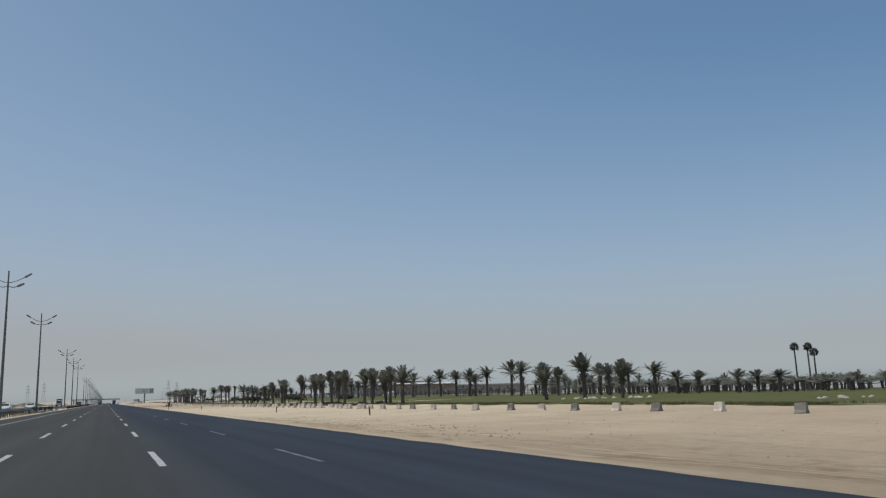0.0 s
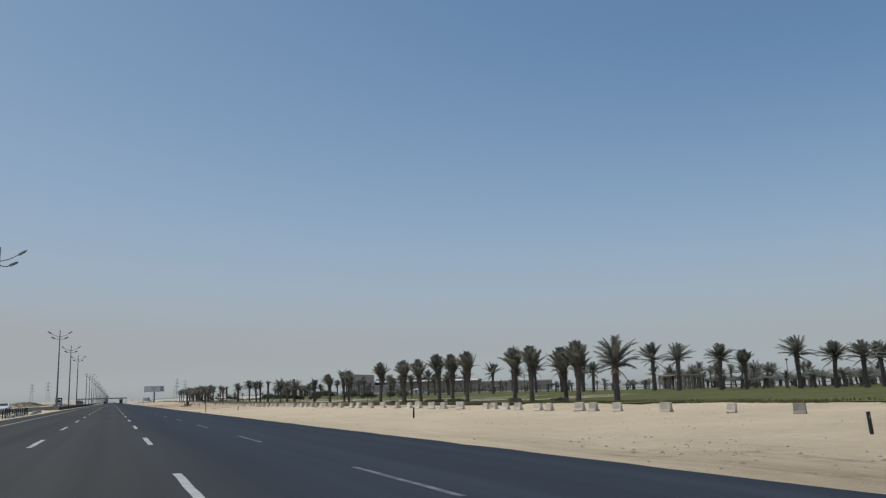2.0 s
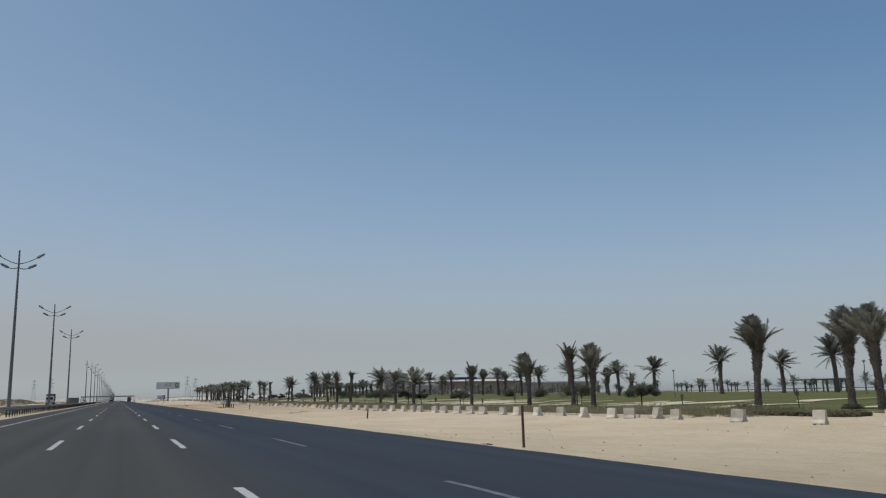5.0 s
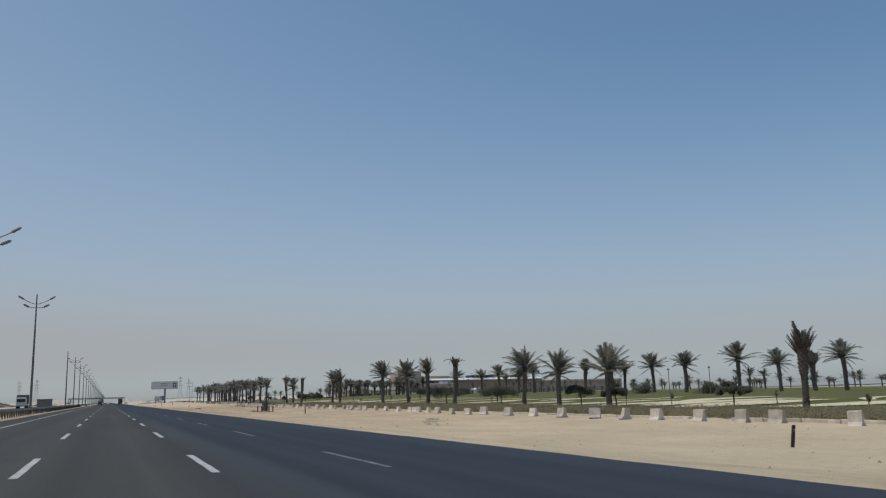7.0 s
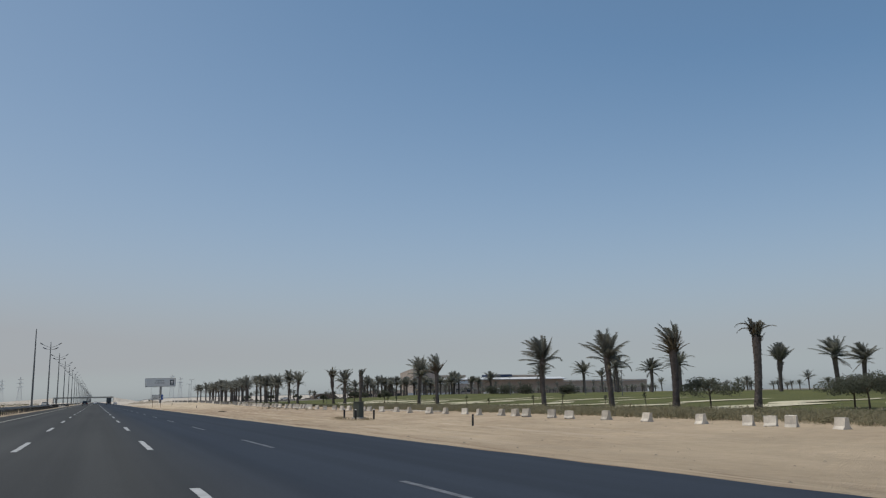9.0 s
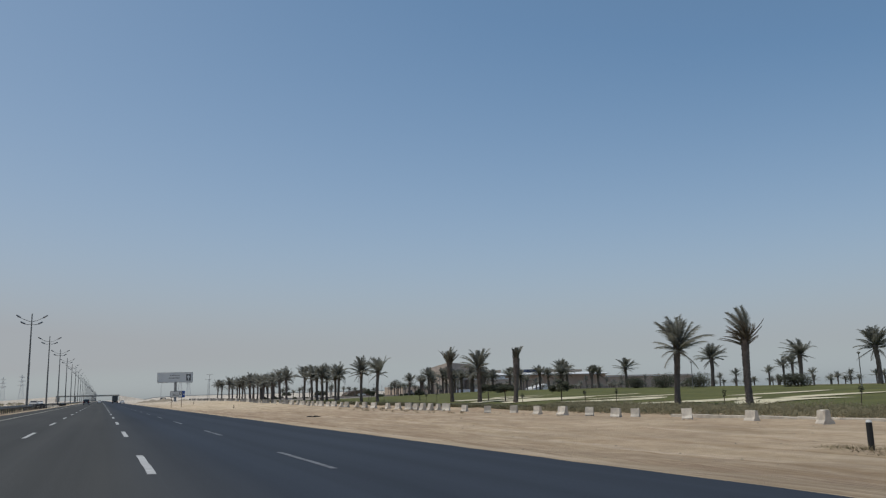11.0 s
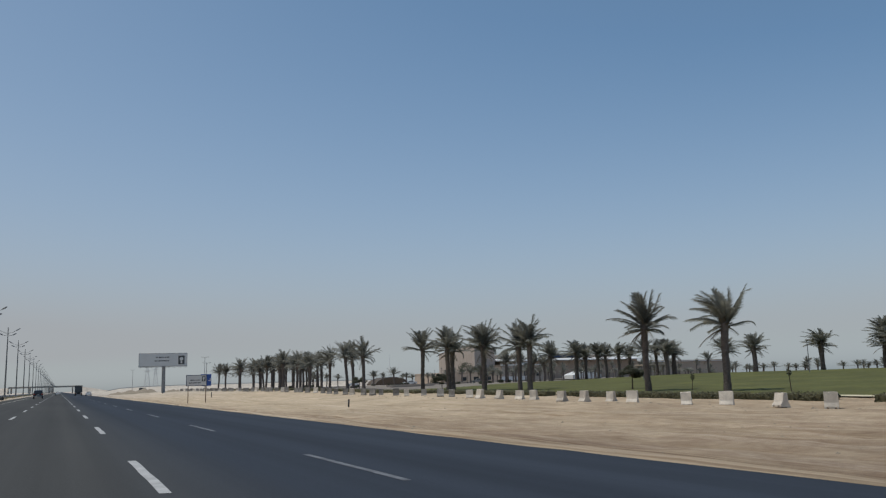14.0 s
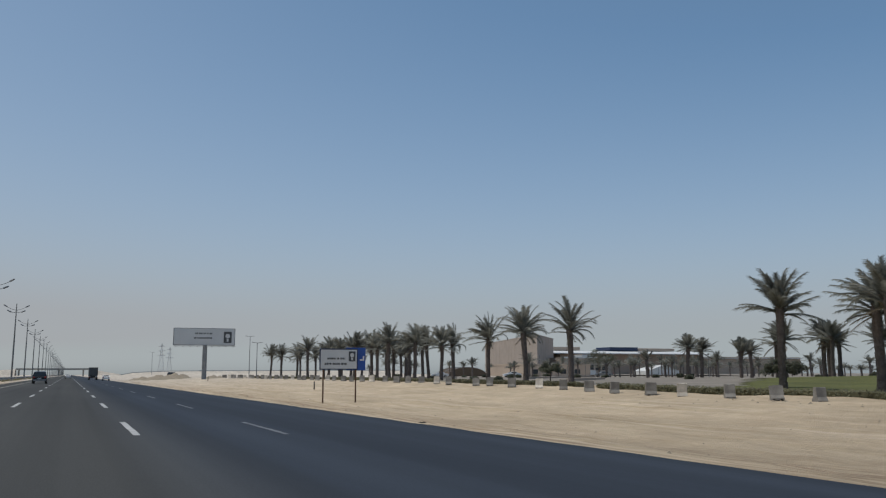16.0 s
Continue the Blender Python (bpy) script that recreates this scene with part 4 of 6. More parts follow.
def hedge(y0, y1, x, h, w, seed):
    r = random.Random(seed)
    V, F = [], []
    n = int((y1 - y0) * 70)
    for _ in range(n):
        y = r.uniform(y0, y1)
        k = r.choice((0, 0, 1, 1, 2))
        px = x + (r.uniform(-w, w) if k == 1 else (-w if k == 0 else w) + r.uniform(-0.08, 0.05))
        g = height(px, y)
        pz = g + (h + r.uniform(-0.08, 0.06) if k == 1 else r.uniform(0, h))
        a = Vector((r.gauss(0, 1), r.gauss(0, 1), r.gauss(0, 1))).normalized() * 0.11
        b = a.orthogonal().normalized() * 0.07
        i = len(V)
        c = Vector((px, y, pz))
        V += [tuple(c - a), tuple(c + b), tuple(c + a), tuple(c - b)]
        F.append((i, i + 1, i + 2, i + 3))
    e = thing("hedge", pose(0, 0, 0), "low clipped dusty hedge behind the barriers", "hedge", "hedge runs")
    link_mesh("leaves", V, F, M_HEDGE, e)
    bv, bf = [], []
    m = max(2, int((y1 - y0) / 2))
    for j in range(m + 1):
        y = y0 + (y1 - y0) * j / m
        g = height(x, y)
        bv += [(x - w * 0.85, y, g - 0.05), (x - w * 0.85, y, g + h * 0.88), (x + w * 0.85, y, g + h * 0.88), (x + w * 0.85, y, g - 0.05)]
    for j in range(m):
        for k in range(3):
            bf.append((j * 4 + k, j * 4 + k + 1, j * 4 + 5 + k, j * 4 + 4 + k))
    bf += [(0, 1, 2, 3), (m * 4 + 3, m * 4 + 2, m * 4 + 1, m * 4)]
    link_mesh("core", bv, bf, M_HEDGE, e)


for i, (a, b) in enumerate([(143, 163), (166, 189), (193, 214), (404, 417), (419, 441), (444, 470), (473, 500), (503, 530), (533, 560), (563, 590), (594, 640), (645, 700)]):
    hedge(a, b, 41.5 if b < 300 else 40.2, 0.28 if b < 300 else 0.38, 0.55, 70 + i)

verge = sheet("verge", [41.6, 42.1, 42.6], [424 + 2.0 * i for i in range(120)], lambda x, y: height(x, y) + 0.10 + 0.03 * noise.noise(Vector((x, y * 0.4, 3.0))), M_PALE)
tagged(verge, "narrow strip of pale gravel between hedge and lawn", "gravel", kind="structure")

# low concrete kerb between the barriers and the planting, in lengths
for i, (a, b) in enumerate([(150, 186), (204, 232), (236, 262), (266, 302), (372, 392)]):
    n = max(1, round((b - a) / 3.0))
    for k in range(n):
        y = a + (b - a) * (k + 0.5) / n
        x = 37.6 + 0.25 * math.sin(y * 0.11)
        e = thing("kerb_stone", pose(x, y, height(x, y) - 0.05, rng.uniform(-1, 1), 0, rng.uniform(-3, 3)), "pale concrete kerb stone before the planted bed", "kerb", "kerb stones before the planting")
        bm = bmesh.new()
        box(bm, -0.16, 0.16, -1.47, 1.47, -0.1, 0.22, 0.02)
        part("stone", bm, M_CONC, e)


def stake(x, y, h):
    g = height(x, y)
    e = thing("sapling", pose(x, y, g, rng.uniform(-5, 5), rng.uniform(-5, 5), rng.uniform(0, 360)), "bare young sapling tied to a thin dark stake", "sapling", "saplings at the edge of the lawn")
    bm = bmesh.new()
    tube(bm, [(0, 0, -0.2), (0, 0, h)], [0.035, 0.03], 6)
    part("stake", bm, M_BARK, e)
    r = random.Random(int(y * 10))
    V, F = [], []
    leaf_cloud(V, F, (0.03, 0, h * 0.95), (0.2, 0.2, 0.35), 60, r, 0.07)
    link_mesh("twigs", V, F, M_LEAF, e)


for k, y in enumerate([189, 203, 218, 233, 251, 258, 267, 281, 286, 309, 315, 344, 352, 358, 366, 375, 384, 398, 411, 418, 429, 458, 465, 481, 492]):
    stake(45.2 + (k * 7 % 5) * 0.5, y, 1.0 + 0.12 * (k * 3 % 5))

# dark clumps planted round the feet of some palms
for i, (x, y) in enumerate([(45.4, 152), (45.2, 169.6), (45.6, 173.0), (45.0, 176.6), (45.1, 181.0), (44.6, 188.8), (45.3, 197.2), (44.6, 206.9), (45.2, 140.6)]):
    r = random.Random(300 + i)
    e = thing("bed_shrub", pose(x, y, height(x, y)), "low dark green clump round the foot of a palm", "shrub", "clumps round palm feet")
    V, F = [], []
    for _ in range(9):
        a, q = r.uniform(0, 6.28), r.uniform(0, 0.8)
        leaf_cloud(V, F, (math.cos(a) * q, math.sin(a) * q * 1.6, 0.18), (0.45, 0.5, 0.4), 90, r, 0.08, True)
    link_mesh("leaves", V, F, M_LEAF, e)

# rough grass and weeds along the front of the lawn
V, F, r = [], [], random.Random(41)
for _ in range(15000):
    x, y = 43.4 + abs(r.gauss(0, 1.2)) - 0.5, r.uniform(38, 150)
    if noise.noise(Vector((x * 0.4, y * 0.18, 2.0))) < -0.12:
        continue
    g, t = height(x, y) + 0.02, r.uniform(0, 6.28)
    hgt, b = r.uniform(0.08, 0.24), len(V)
    w = Vector((math.cos(t), math.sin(t), 0)) * r.uniform(0.02, 0.05)
    lean = Vector((r.gauss(0, 0.12), r.gauss(0, 0.12), hgt))
    q = Vector((x, y, g))
    V += [tuple(q - w), tuple(q + w), tuple(q + w * 0.6 + lean * 0.6), tuple(q + lean)]
    F += [(b, b + 1, b + 2), (b, b + 2, b + 3)]
tagged(link_mesh("rough_grass", V, F, M_TUFT), "rough olive grass and weeds along the front of the lawn", "grass", kind="stuff")

# pale boulders piled round the foot of a palm
r = random.Random(77)
for i in range(34):
    x, y = ((62.4, 99.5), (62.4, 99.5), (66.5, 93.0), (57.5, 52.0))[i % 4]
    x, y, s = x + r.gauss(0, 1.2), y + r.gauss(0, 1.5), r.uniform(0.14, 0.36)
    e = thing("boulder", pose(x, y, height(x, y) + 0.02, 0, 0, r.uniform(0, 360)), "pale rough boulder lying on the lawn", "boulder", "boulders on the lawn")
    bm = bmesh.new()
    bmesh.ops.create_icosphere(bm, subdivisions=2, radius=s)
    for v in bm.verts:
        v.co *= 1 + 0.28 * noise.noise(v.co * 2.2 / s + Vector((i * 3.1, 0, 0)))
        v.co.z *= 0.72
        v.co.z += s * 0.25
    part("stone", bm, M_CONC, e)

# ---- concrete barriers along the plot ----
def barrier_mesh(seed, mat):
    r = random.Random(seed)
    L = r.uniform(0.75, 0.95)
    prof = [(-0.54, 0.0), (-0.54, 0.12), (-0.31, 0.34), (-0.20, 0.95), (0.20, 0.95), (0.31, 0.34), (0.54, 0.12), (0.54, 0.0)]
    cuts = [-L / 2, -L * 0.36, -L * 0.2, L * 0.2, L * 0.36, L / 2]
    bm = bmesh.new()
    for a, b, notch in zip(cuts, cuts[1:], (0, 1, 0, 1, 0)):
        rows = []
        for y in (a, b):
            rows.append([bm.verts.new((x + r.uniform(-0.008, 0.008), y, max(z, 0.085) if notch else z)) for x, z in prof])
        for k in range(len(prof)):
            bm.faces.new((rows[0][k], rows[0][(k + 1) % 8], rows[1][(k + 1) % 8], rows[1][k]))
        bm.faces.new(rows[0])
        bm.faces.new(rows[1][::-1])
    bmesh.ops.recalc_face_normals(bm, faces=bm.faces)
    for v in bm.verts:  # chipped corners
        if v.co.z > 0.9 and r.random() < 0.35:
            v.co.z -= r.uniform(0.01, 0.05)
    me = bpy.data.meshes.new("body")
    bm.to_mesh(me)
    bm.free()
    me.materials.append(mat)
    return me


BARRIER = [barrier_mesh(s, M_CONC) for s in range(5)]
BARRIER_GREY = [barrier_mesh(s, M_CONC_GREY) for s in range(5)]
LINE_1 = [35, 41.8, 48.2, 53.2, 59, 64.6, 70.3, 78.4, 84.4, 90, 97.6, 103.2, 109.5, 115.6, 119, 121.1, 125.8, 127.8, 132.1, 135, 137.3, 139.7, 146, 151, 155, 159.5, 162.6, 167.8,
          174, 179.7, 185.8, 190.9, 197.2, 203.3, 205.8, 209.4, 211.8, 215.7, 219.9, 224, 227.9, 231.7, 236, 239.5, 243.6, 248, 250.5, 256.1, 259.1, 263.2, 267.5, 271.5, 275.6, 280.8]
LINE_2 = [286.3, 291.4, 296.9, 300.9, 305.2, 309.8, 313.2, 316.5, 318.2, 320, 323.8, 329.6, 334.9, 339.8, 342.8, 347.4, 349.7, 352.5, 357, 361.1, 366.4, 370.9, 377, 382.5, 388.1, 393.9, 396, 399.8,
          403.8, 408.5, 413, 418, 424, 428.5, 431.1, 433.9, 436.3, 438.1, 441, 444.5, 448.5, 454.7, 459.1, 463.7, 469.4, 472.7, 476.6, 479.9, 485.5, 487.8, 491, 493.9, 498.3, 500.9]
LINE_3 = [504.6, 507.6, 510.5, 514.4, 517.2, 521.5, 525.7, 529.4, 534.2, 537, 540.7, 544.6, 547.9, 551.8, 554.9, 558.8, 562.3, 567.1, 571.5, 574.4, 580.7, 583.9, 587.8, 591.1] + [595.5 + 4.2 * i for i in range(30)]
for i, y in enumerate(LINE_1 + LINE_2 + LINE_3):
    x = 35.6 + rng.uniform(-0.2, 0.2)
    tilt = rng.choice((0, 0, 0, 0, 0, 4, -5, 7))
    # blocks whose faces lie in shade get the darker concrete
    dirty_shaded = (y > 511 and i % 5 < 4) or (y < 105 and i % 2 == 0)
    turn = 60 + rng.gauss(0, 6) if y > 509 else 27 + rng.gauss(0, 6) if y < 145 else 25 + rng.gauss(0, 15)
    e = thing("concrete_barrier", pose(x, y, height(x, y) - 0.04, rng.uniform(-2, 2), tilt, turn), "stained grey concrete barrier block darkened for shade, standing on the sand" if dirty_shaded else "weathered pale concrete barrier block standing on the sand", "barrier", "concrete barriers along the plot")
    b = new("body", (BARRIER_GREY if dirty_shaded else BARRIER)[i % 5])
    b.parent = e
    size = (0.56, 0.70, 0.66) if y < 105 else (0.64, 0.82, 0.74) if y < 145 else (0.72, 0.90, 0.90) if y < 300 else (0.64, 0.78, 0.75) if y < 425 else (0.72, 0.84, 0.88) if y < 480 else (0.68, 0.74, 0.88)
    b.scale = Vector(size) * rng.uniform(0.93, 1.06)

# ---- guide posts, thin poles, the cabinet with its bollards ----
def guide_post(x, y, lean, h=0.88):
    e = thing("guide_post", pose(x, y, height(x, y) - 0.1, lean, lean * 0.6, rng.uniform(-10, 10)), "short black plastic guide post stuck in the sand", "post", "guide posts")
    bm = bmesh.new()
    box(bm, -0.07, 0.07, -0.045, 0.045, 0, h + 0.1, 0.012)
    part("post", bm, M_BLACK, e)
    bm = bmesh.new()
    box(bm, -0.045, 0.045, -0.053, -0.042, h - 0.14, h - 0.04)
    part("reflector", bm, M_STEEL, e)


for i, (x, y) in enumerate([(26.1, 84.7), (25.2, 132.1), (25.3, 244.6), (26.0, 338.0), (25.2, 515.2), (25.3, 594.4), (25.3, 673)]):
    guide_post(x, y, (-3, 2, 7, 2, 2, 0, 1)[i], 0.74 if 500 < y < 530 else 0.88)


def thin_pole(x, y, h):
    e = thing("marker_pole", pose(x, y, height(x, y) - 0.1, 1, -1, 0), "thin rusty steel marker pole at the road's edge", "pole", "marker poles")
    bm = bmesh.new()
    tube(bm, [(0, 0, 0), (0, 0, h)], [0.05, 0.045], 8)
    part("pole", bm, M_RUST, e)


thin_pole(12.2, 180.5, 1.45)

cab = thing("utility_cabinet", pose(24.4, 362.0, height(24.4, 362.0) + 0.02, 0, 0, 30), "dull green steel utility cabinet on a concrete plinth among dry weeds", "cabinet")
bm = bmesh.new()
box(bm, -0.46, 0.46, -0.54, 0.54, -0.1, 0.18, 0.02)
part("plinth", bm, M_KERB, cab)
bm = bmesh.new()
box(bm, -0.34, 0.34, -0.40, 0.40, 0.18, 1.66, 0.02)
part("body", bm, M_CABINET, cab)
bm = bmesh.new()
box(bm, -0.39, 0.39, -0.45, 0.45, 1.66, 1.73, 0.015)
part("lid", bm, M_CABINET, cab)
for s in (-1, 1):
    bm = bmesh.new()
    box(bm, -0.362, -0.344, s * 0.20 - 0.18, s * 0.20 + 0.18, 0.28, 1.56)
    d = part("door", bm, M_CABINET, cab)
    bm = bmesh.new()
    box(bm, -0.39, -0.364, s * 0.07 - 0.02, s * 0.07 + 0.02, 0.78, 0.92)
    part("handle", bm, M_STEEL, d)
for x, y in ((23.5, 364.0), (23.5, 360.0), (25.4, 363.8), (25.4, 360.1)):
    e = thing("bollard", pose(x, y, height(x, y) - 0.1), "dark steel bollard with a pale cap beside the cabinet", "bollard", "bollards round the cabinet")
    bm = bmesh.new()
    tube(bm, [(0, 0, 0), (0, 0, 1.05)], [0.10, 0.10], 10)
    part("tube", bm, M_BLACK, e)
    bm = bmesh.new()
    tube(bm, [(0, 0, 1.05), (0, 0, 1.13)], [0.105, 0.07], 10)
    part("cap", bm, M_WHITE, e)
V, F, r = [], [], random.Random(9)
for _ in range(520):
    a, q = r.uniform(0, 6.28), r.uniform(0.3, 1.0) ** 0.5
    x, y = 23.8 + math.cos(a) * q * 1.9, 361.8 + math.sin(a) * q * 4.4
    for _ in range(3):
        d = Vector((r.uniform(-0.3, 0.3), r.uniform(-0.3, 0.3), r.uniform(0.08, 0.42) * (1.3 - q)))
        c = Vector((x, y, ground_z(x, y) - 0.02))
        w = Vector((r.uniform(-1, 1), r.uniform(-1, 1), 0)).normalized() * 0.014
        i = len(V)
        V += [tuple(c - w), tuple(c + w), tuple(c + d)]
        F.append((i, i + 1, i + 2))
for _ in range(38):  # single dry tufts on the sand
    x, y = r.uniform(30, 35), r.uniform(418, 462)
    for _ in range(26):
        d = Vector((r.uniform(-0.25, 0.25), r.uniform(-0.25, 0.25), r.uniform(0.1, 0.4)))
        c = Vector((x + r.uniform(-0.15, 0.15), y + r.uniform(-0.15, 0.15), ground_z(x, y) - 0.02))
        w = Vector((r.uniform(-1, 1), r.uniform(-1, 1), 0)).normalized() * 0.014
        i = len(V)
        V += [tuple(c - w), tuple(c + w), tuple(c + d)]
        F.append((i, i + 1, i + 2))
tagged(link_mesh("dry_weeds", V, F, M_STRAW), "dry straw-coloured weeds on the sand", "weeds", kind="stuff")

# stones and clods
V, F, r = [], [], random.Random(21)
for _ in range(1800):
    x, y = r.uniform(11.6, 38), r.uniform(8, 690)
    s = r.uniform(0.02, 0.075) * (1 if r.random() < 0.97 else 1.8)
    z = ground_z(x, y)
    b = len(V)
    V += [(x + s * r.uniform(0.7, 1.3) * dx, y + s * r.uniform(0.7, 1.3) * dy, z + s * r.uniform(0.5, 0.9) * dz) for dx, dy, dz in ((1, 0, 0), (0, 1, 0), (-1, 0, 0), (0, -1, 0), (0, 0, 1))]
    F += [(b, b + 1, b + 4), (b + 1, b + 2, b + 4), (b + 2, b + 3, b + 4), (b + 3, b, b + 4)]
for _ in range(150):  # broken crust where the ground was dug
    u = r.random()
    x, y = 23.5 + 6.5 * u + r.gauss(0, 0.25), 281 + 16 * u + r.gauss(0, 0.7)
    s = r.uniform(0.06, 0.2)
    z = ground_z(x, y) - 0.02
    b = len(V)
    V += [(x + s * r.uniform(0.7, 1.6) * dx, y + s * r.uniform(0.7, 1.6) * dy, z + s * r.uniform(0.3, 0.6) * dz) for dx, dy, dz in ((1, 0, 0), (0, 1, 0), (-1, 0, 0), (0, -1, 0), (0, 0, 1))]
    F += [(b, b + 1, b + 4), (b + 1, b + 2, b + 4), (b + 2, b + 3, b + 4), (b + 3, b, b + 4)]
for _ in range(320):  # rubble where the crust broke beside the first stretch
    u, v = r.uniform(30, 92), r.gauss(0, 1.6)
    x, y = 17.5 + v + 1.5 * math.sin(u * 0.3), u
    s = r.uniform(0.03, 0.13)
    z = ground_z(x, y) - 0.02
    b = len(V)
    V += [(x + s * r.uniform(0.7, 1.6) * dx, y + s * r.uniform(0.7, 1.6) * dy, z + s * r.uniform(0.4, 0.8) * dz) for dx, dy, dz in ((1, 0, 0), (0, 1, 0), (-1, 0, 0), (0, -1, 0), (0, 0, 1))]
    F += [(b, b + 1, b + 4), (b + 1, b + 2, b + 4), (b + 2, b + 3, b + 4), (b + 3, b, b + 4)]
for _ in range(260):  # clods at the foot of the barriers
    x, y = 34.6 + r.gauss(0, 0.6), r.uniform(400, 545)
    s = r.uniform(0.05, 0.16)
    z = ground_z(x, y) - 0.02
    b = len(V)
    V += [(x + s * r.uniform(0.7, 1.6) * dx, y + s * r.uniform(0.7, 1.6) * dy, z + s * r.uniform(0.4, 0.8) * dz) for dx, dy, dz in ((1, 0, 0), (0, 1, 0), (-1, 0, 0), (0, -1, 0), (0, 0, 1))]
    F += [(b, b + 1, b + 4), (b + 1, b + 2, b + 4), (b + 2, b + 3, b + 4), (b + 3, b, b + 4)]
tagged(link_mesh("stones", V, F, M_CLOD), "small grey stones and clods scattered on the sand", "stones", kind="stuff")


def scrap(x, y, yaw, length, mat, label):
    e = thing("tyre_scrap", pose(x, y, ground_z(x, y), 0, 0, yaw), label, "debris", "debris by the road")
    bm = bmesh.new()
    pts = [(length * (u - 0.5), 0.06 * math.sin(u * 9), 0.03 + 0.05 * abs(math.sin(u * 7))) for u in [k / 7 for k in range(8)]]
    k = min(1.0, length / 1.2)
    tube(bm, [(x, y * k, z * k) for x, y, z in pts], [q * k for q in (0.03, 0.07, 0.09, 0.06, 0.10, 0.08, 0.05, 0.02)], 6)
    part("strip", bm, mat, e)


scrap(19.2, 422.2, 20, 1.7, M_TYRE, "torn strip of black tyre rubber lying on the sand")
scrap(11.5, 530.2, 10, 0.35, M_TYRE, "scrap of black rubber at the edge of the asphalt")
scrap(11.3, 181.5, -20, 0.45, M_TYRE, "scrap of black rubber at the edge of the asphalt")


# ---- signs ----
def bars(parent, x0, x1, z, h, y, mat, seed, name="lettering"):
    """Unreadable writing as plain bars."""
    r = random.Random(seed)
    x = x0
    while x < x1:
        w = r.uniform(0.35, 1.1) * h
        bm = bmesh.new()
        box(bm, x, min(x + w, x1), y - 0.012, y, z - h / 2, z + h / 2)
        part(name, bm, mat, parent)
        x += w + r.choice((0.22, 0.22, 0.22, 0.7)) * h


def emblem(parent, x, z, w, h, y):
    bm = bmesh.new()
    box(bm, x, x + w, y - 0.012, y, z, z + h)
    sq = part("emblem", bm, M_INK, parent, "dark emblem panel")
    bm = bmesh.new()
    tube(bm, [(x + w / 2, y - 0.013, z + h * 0.62), (x + w / 2, y - 0.022, z + h * 0.62)], [w * 0.3, w * 0.3], 16)
    box(bm, x + w * 0.38, x + w * 0.62, y - 0.02, y - 0.013, z + h * 0.12, z + h * 0.38)
    part("motif", bm, M_PANEL, sq)


bb = thing("billboard", pose(28.3, 699.5, height(28.3, 699.5) - 0.3, 0, 0, -3), "large pale billboard with a dark emblem on one thick grey pole", "billboard")
top = 12.0 - height(28.3, 699.5) + 0.3
bm = bmesh.new()
tube(bm, [(0, 0, 0), (0, 0, top - 3.9)], [0.55, 0.5], 20)
part("pole", bm, M_STEEL, bb, "thick grey steel pole")
bm = bmesh.new()
box(bm, -7.1, 6.7, -0.35, 0.35, top - 4.0, top, 0.04)
part("case", bm, M_STEEL, bb)
bm = bmesh.new()
box(bm, -6.95, 6.55, -0.40, -0.353, top - 3.85, top - 0.15)
part("face", bm, M_PANEL, bb, "pale grey face")
bm = bmesh.new()
box(bm, -7.1, 6.7, -1.3, -1.22, top - 4.22, top - 4.16)
box(bm, -7.1, 6.7, -0.60, -0.52, top - 4.22, top - 4.16)
part("catwalk", bm, M_STEEL, bb)
for k in range(9):
    bm = bmesh.new()
    x = -6.6 + k * 1.6
    box(bm, x - 0.06, x + 0.06, -1.3, 0.3, top - 4.3, top - 4.2)
    box(bm, x - 0.10, x + 0.10, -1.45, -1.2, top - 4.36, top - 4.18)
    part("bracket", bm, M_STEEL, bb)
bars(bb, -2.3, 1.5, top - 1.25, 0.40, -0.402, M_INK, 3)
bars(bb, -2.6, 1.5, top - 2.3, 0.34, -0.402, M_INK, 4)
emblem(bb, 4.1, top - 3.4, 1.8, 2.6, -0.402)

sg = thing("road_sign", pose(17.7, 560.5, height(17.7, 560.5) - 0.1, 0, 0, -4), "white road sign with a blue border on two rusty posts", "sign")
b0 = height(17.7, 560.5) - 0.1
for x in (-1.12, 1.28):
    bm = bmesh.new()
    box(bm, x - 0.05, x + 0.05, 0.03, 0.11, -0.15, 3.1 - b0, 0.008)
    part("post", bm, M_RUST, sg, "rusty steel post")
bm = bmesh.new()
box(bm, -1.42, 1.40, -0.02, 0.03, 1.70 - b0, 3.22 - b0, 0.01)
part("board", bm, M_NAVY, sg, "dark blue board")
bm = bmesh.new()
box(bm, -1.34, 1.32, -0.032, -0.022, 1.78 - b0, 3.14 - b0)
part("face", bm, M_PANEL, sg)
bars(sg, -0.85, 0.45, 2.50 - b0, 0.13, -0.034, M_INK, 5)
bars(sg, -1.05, 0.60, 2.12 - b0, 0.14, -0.034, M_INK, 6)
emblem(sg, 0.72, 2.30 - b0, 0.50, 0.72, -0.034)
bm = bmesh.new()
box(bm, 0.55, 2.02, 0.13, 0.17, 1.66 - b0, 3.30 - b0, 0.01)
blue = part("side_board", bm, M_BLUE, sg, "plain blue board with a white arrow")
bm = bmesh.new()
box(bm, 1.60, 1.92, 0.115, 0.127, 2.36 - b0, 2.46 - b0)
box(bm, 1.82, 1.92, 0.113, 0.126, 2.36 - b0, 2.70 - b0)
part("arrow", bm, M_WHITE, blue)


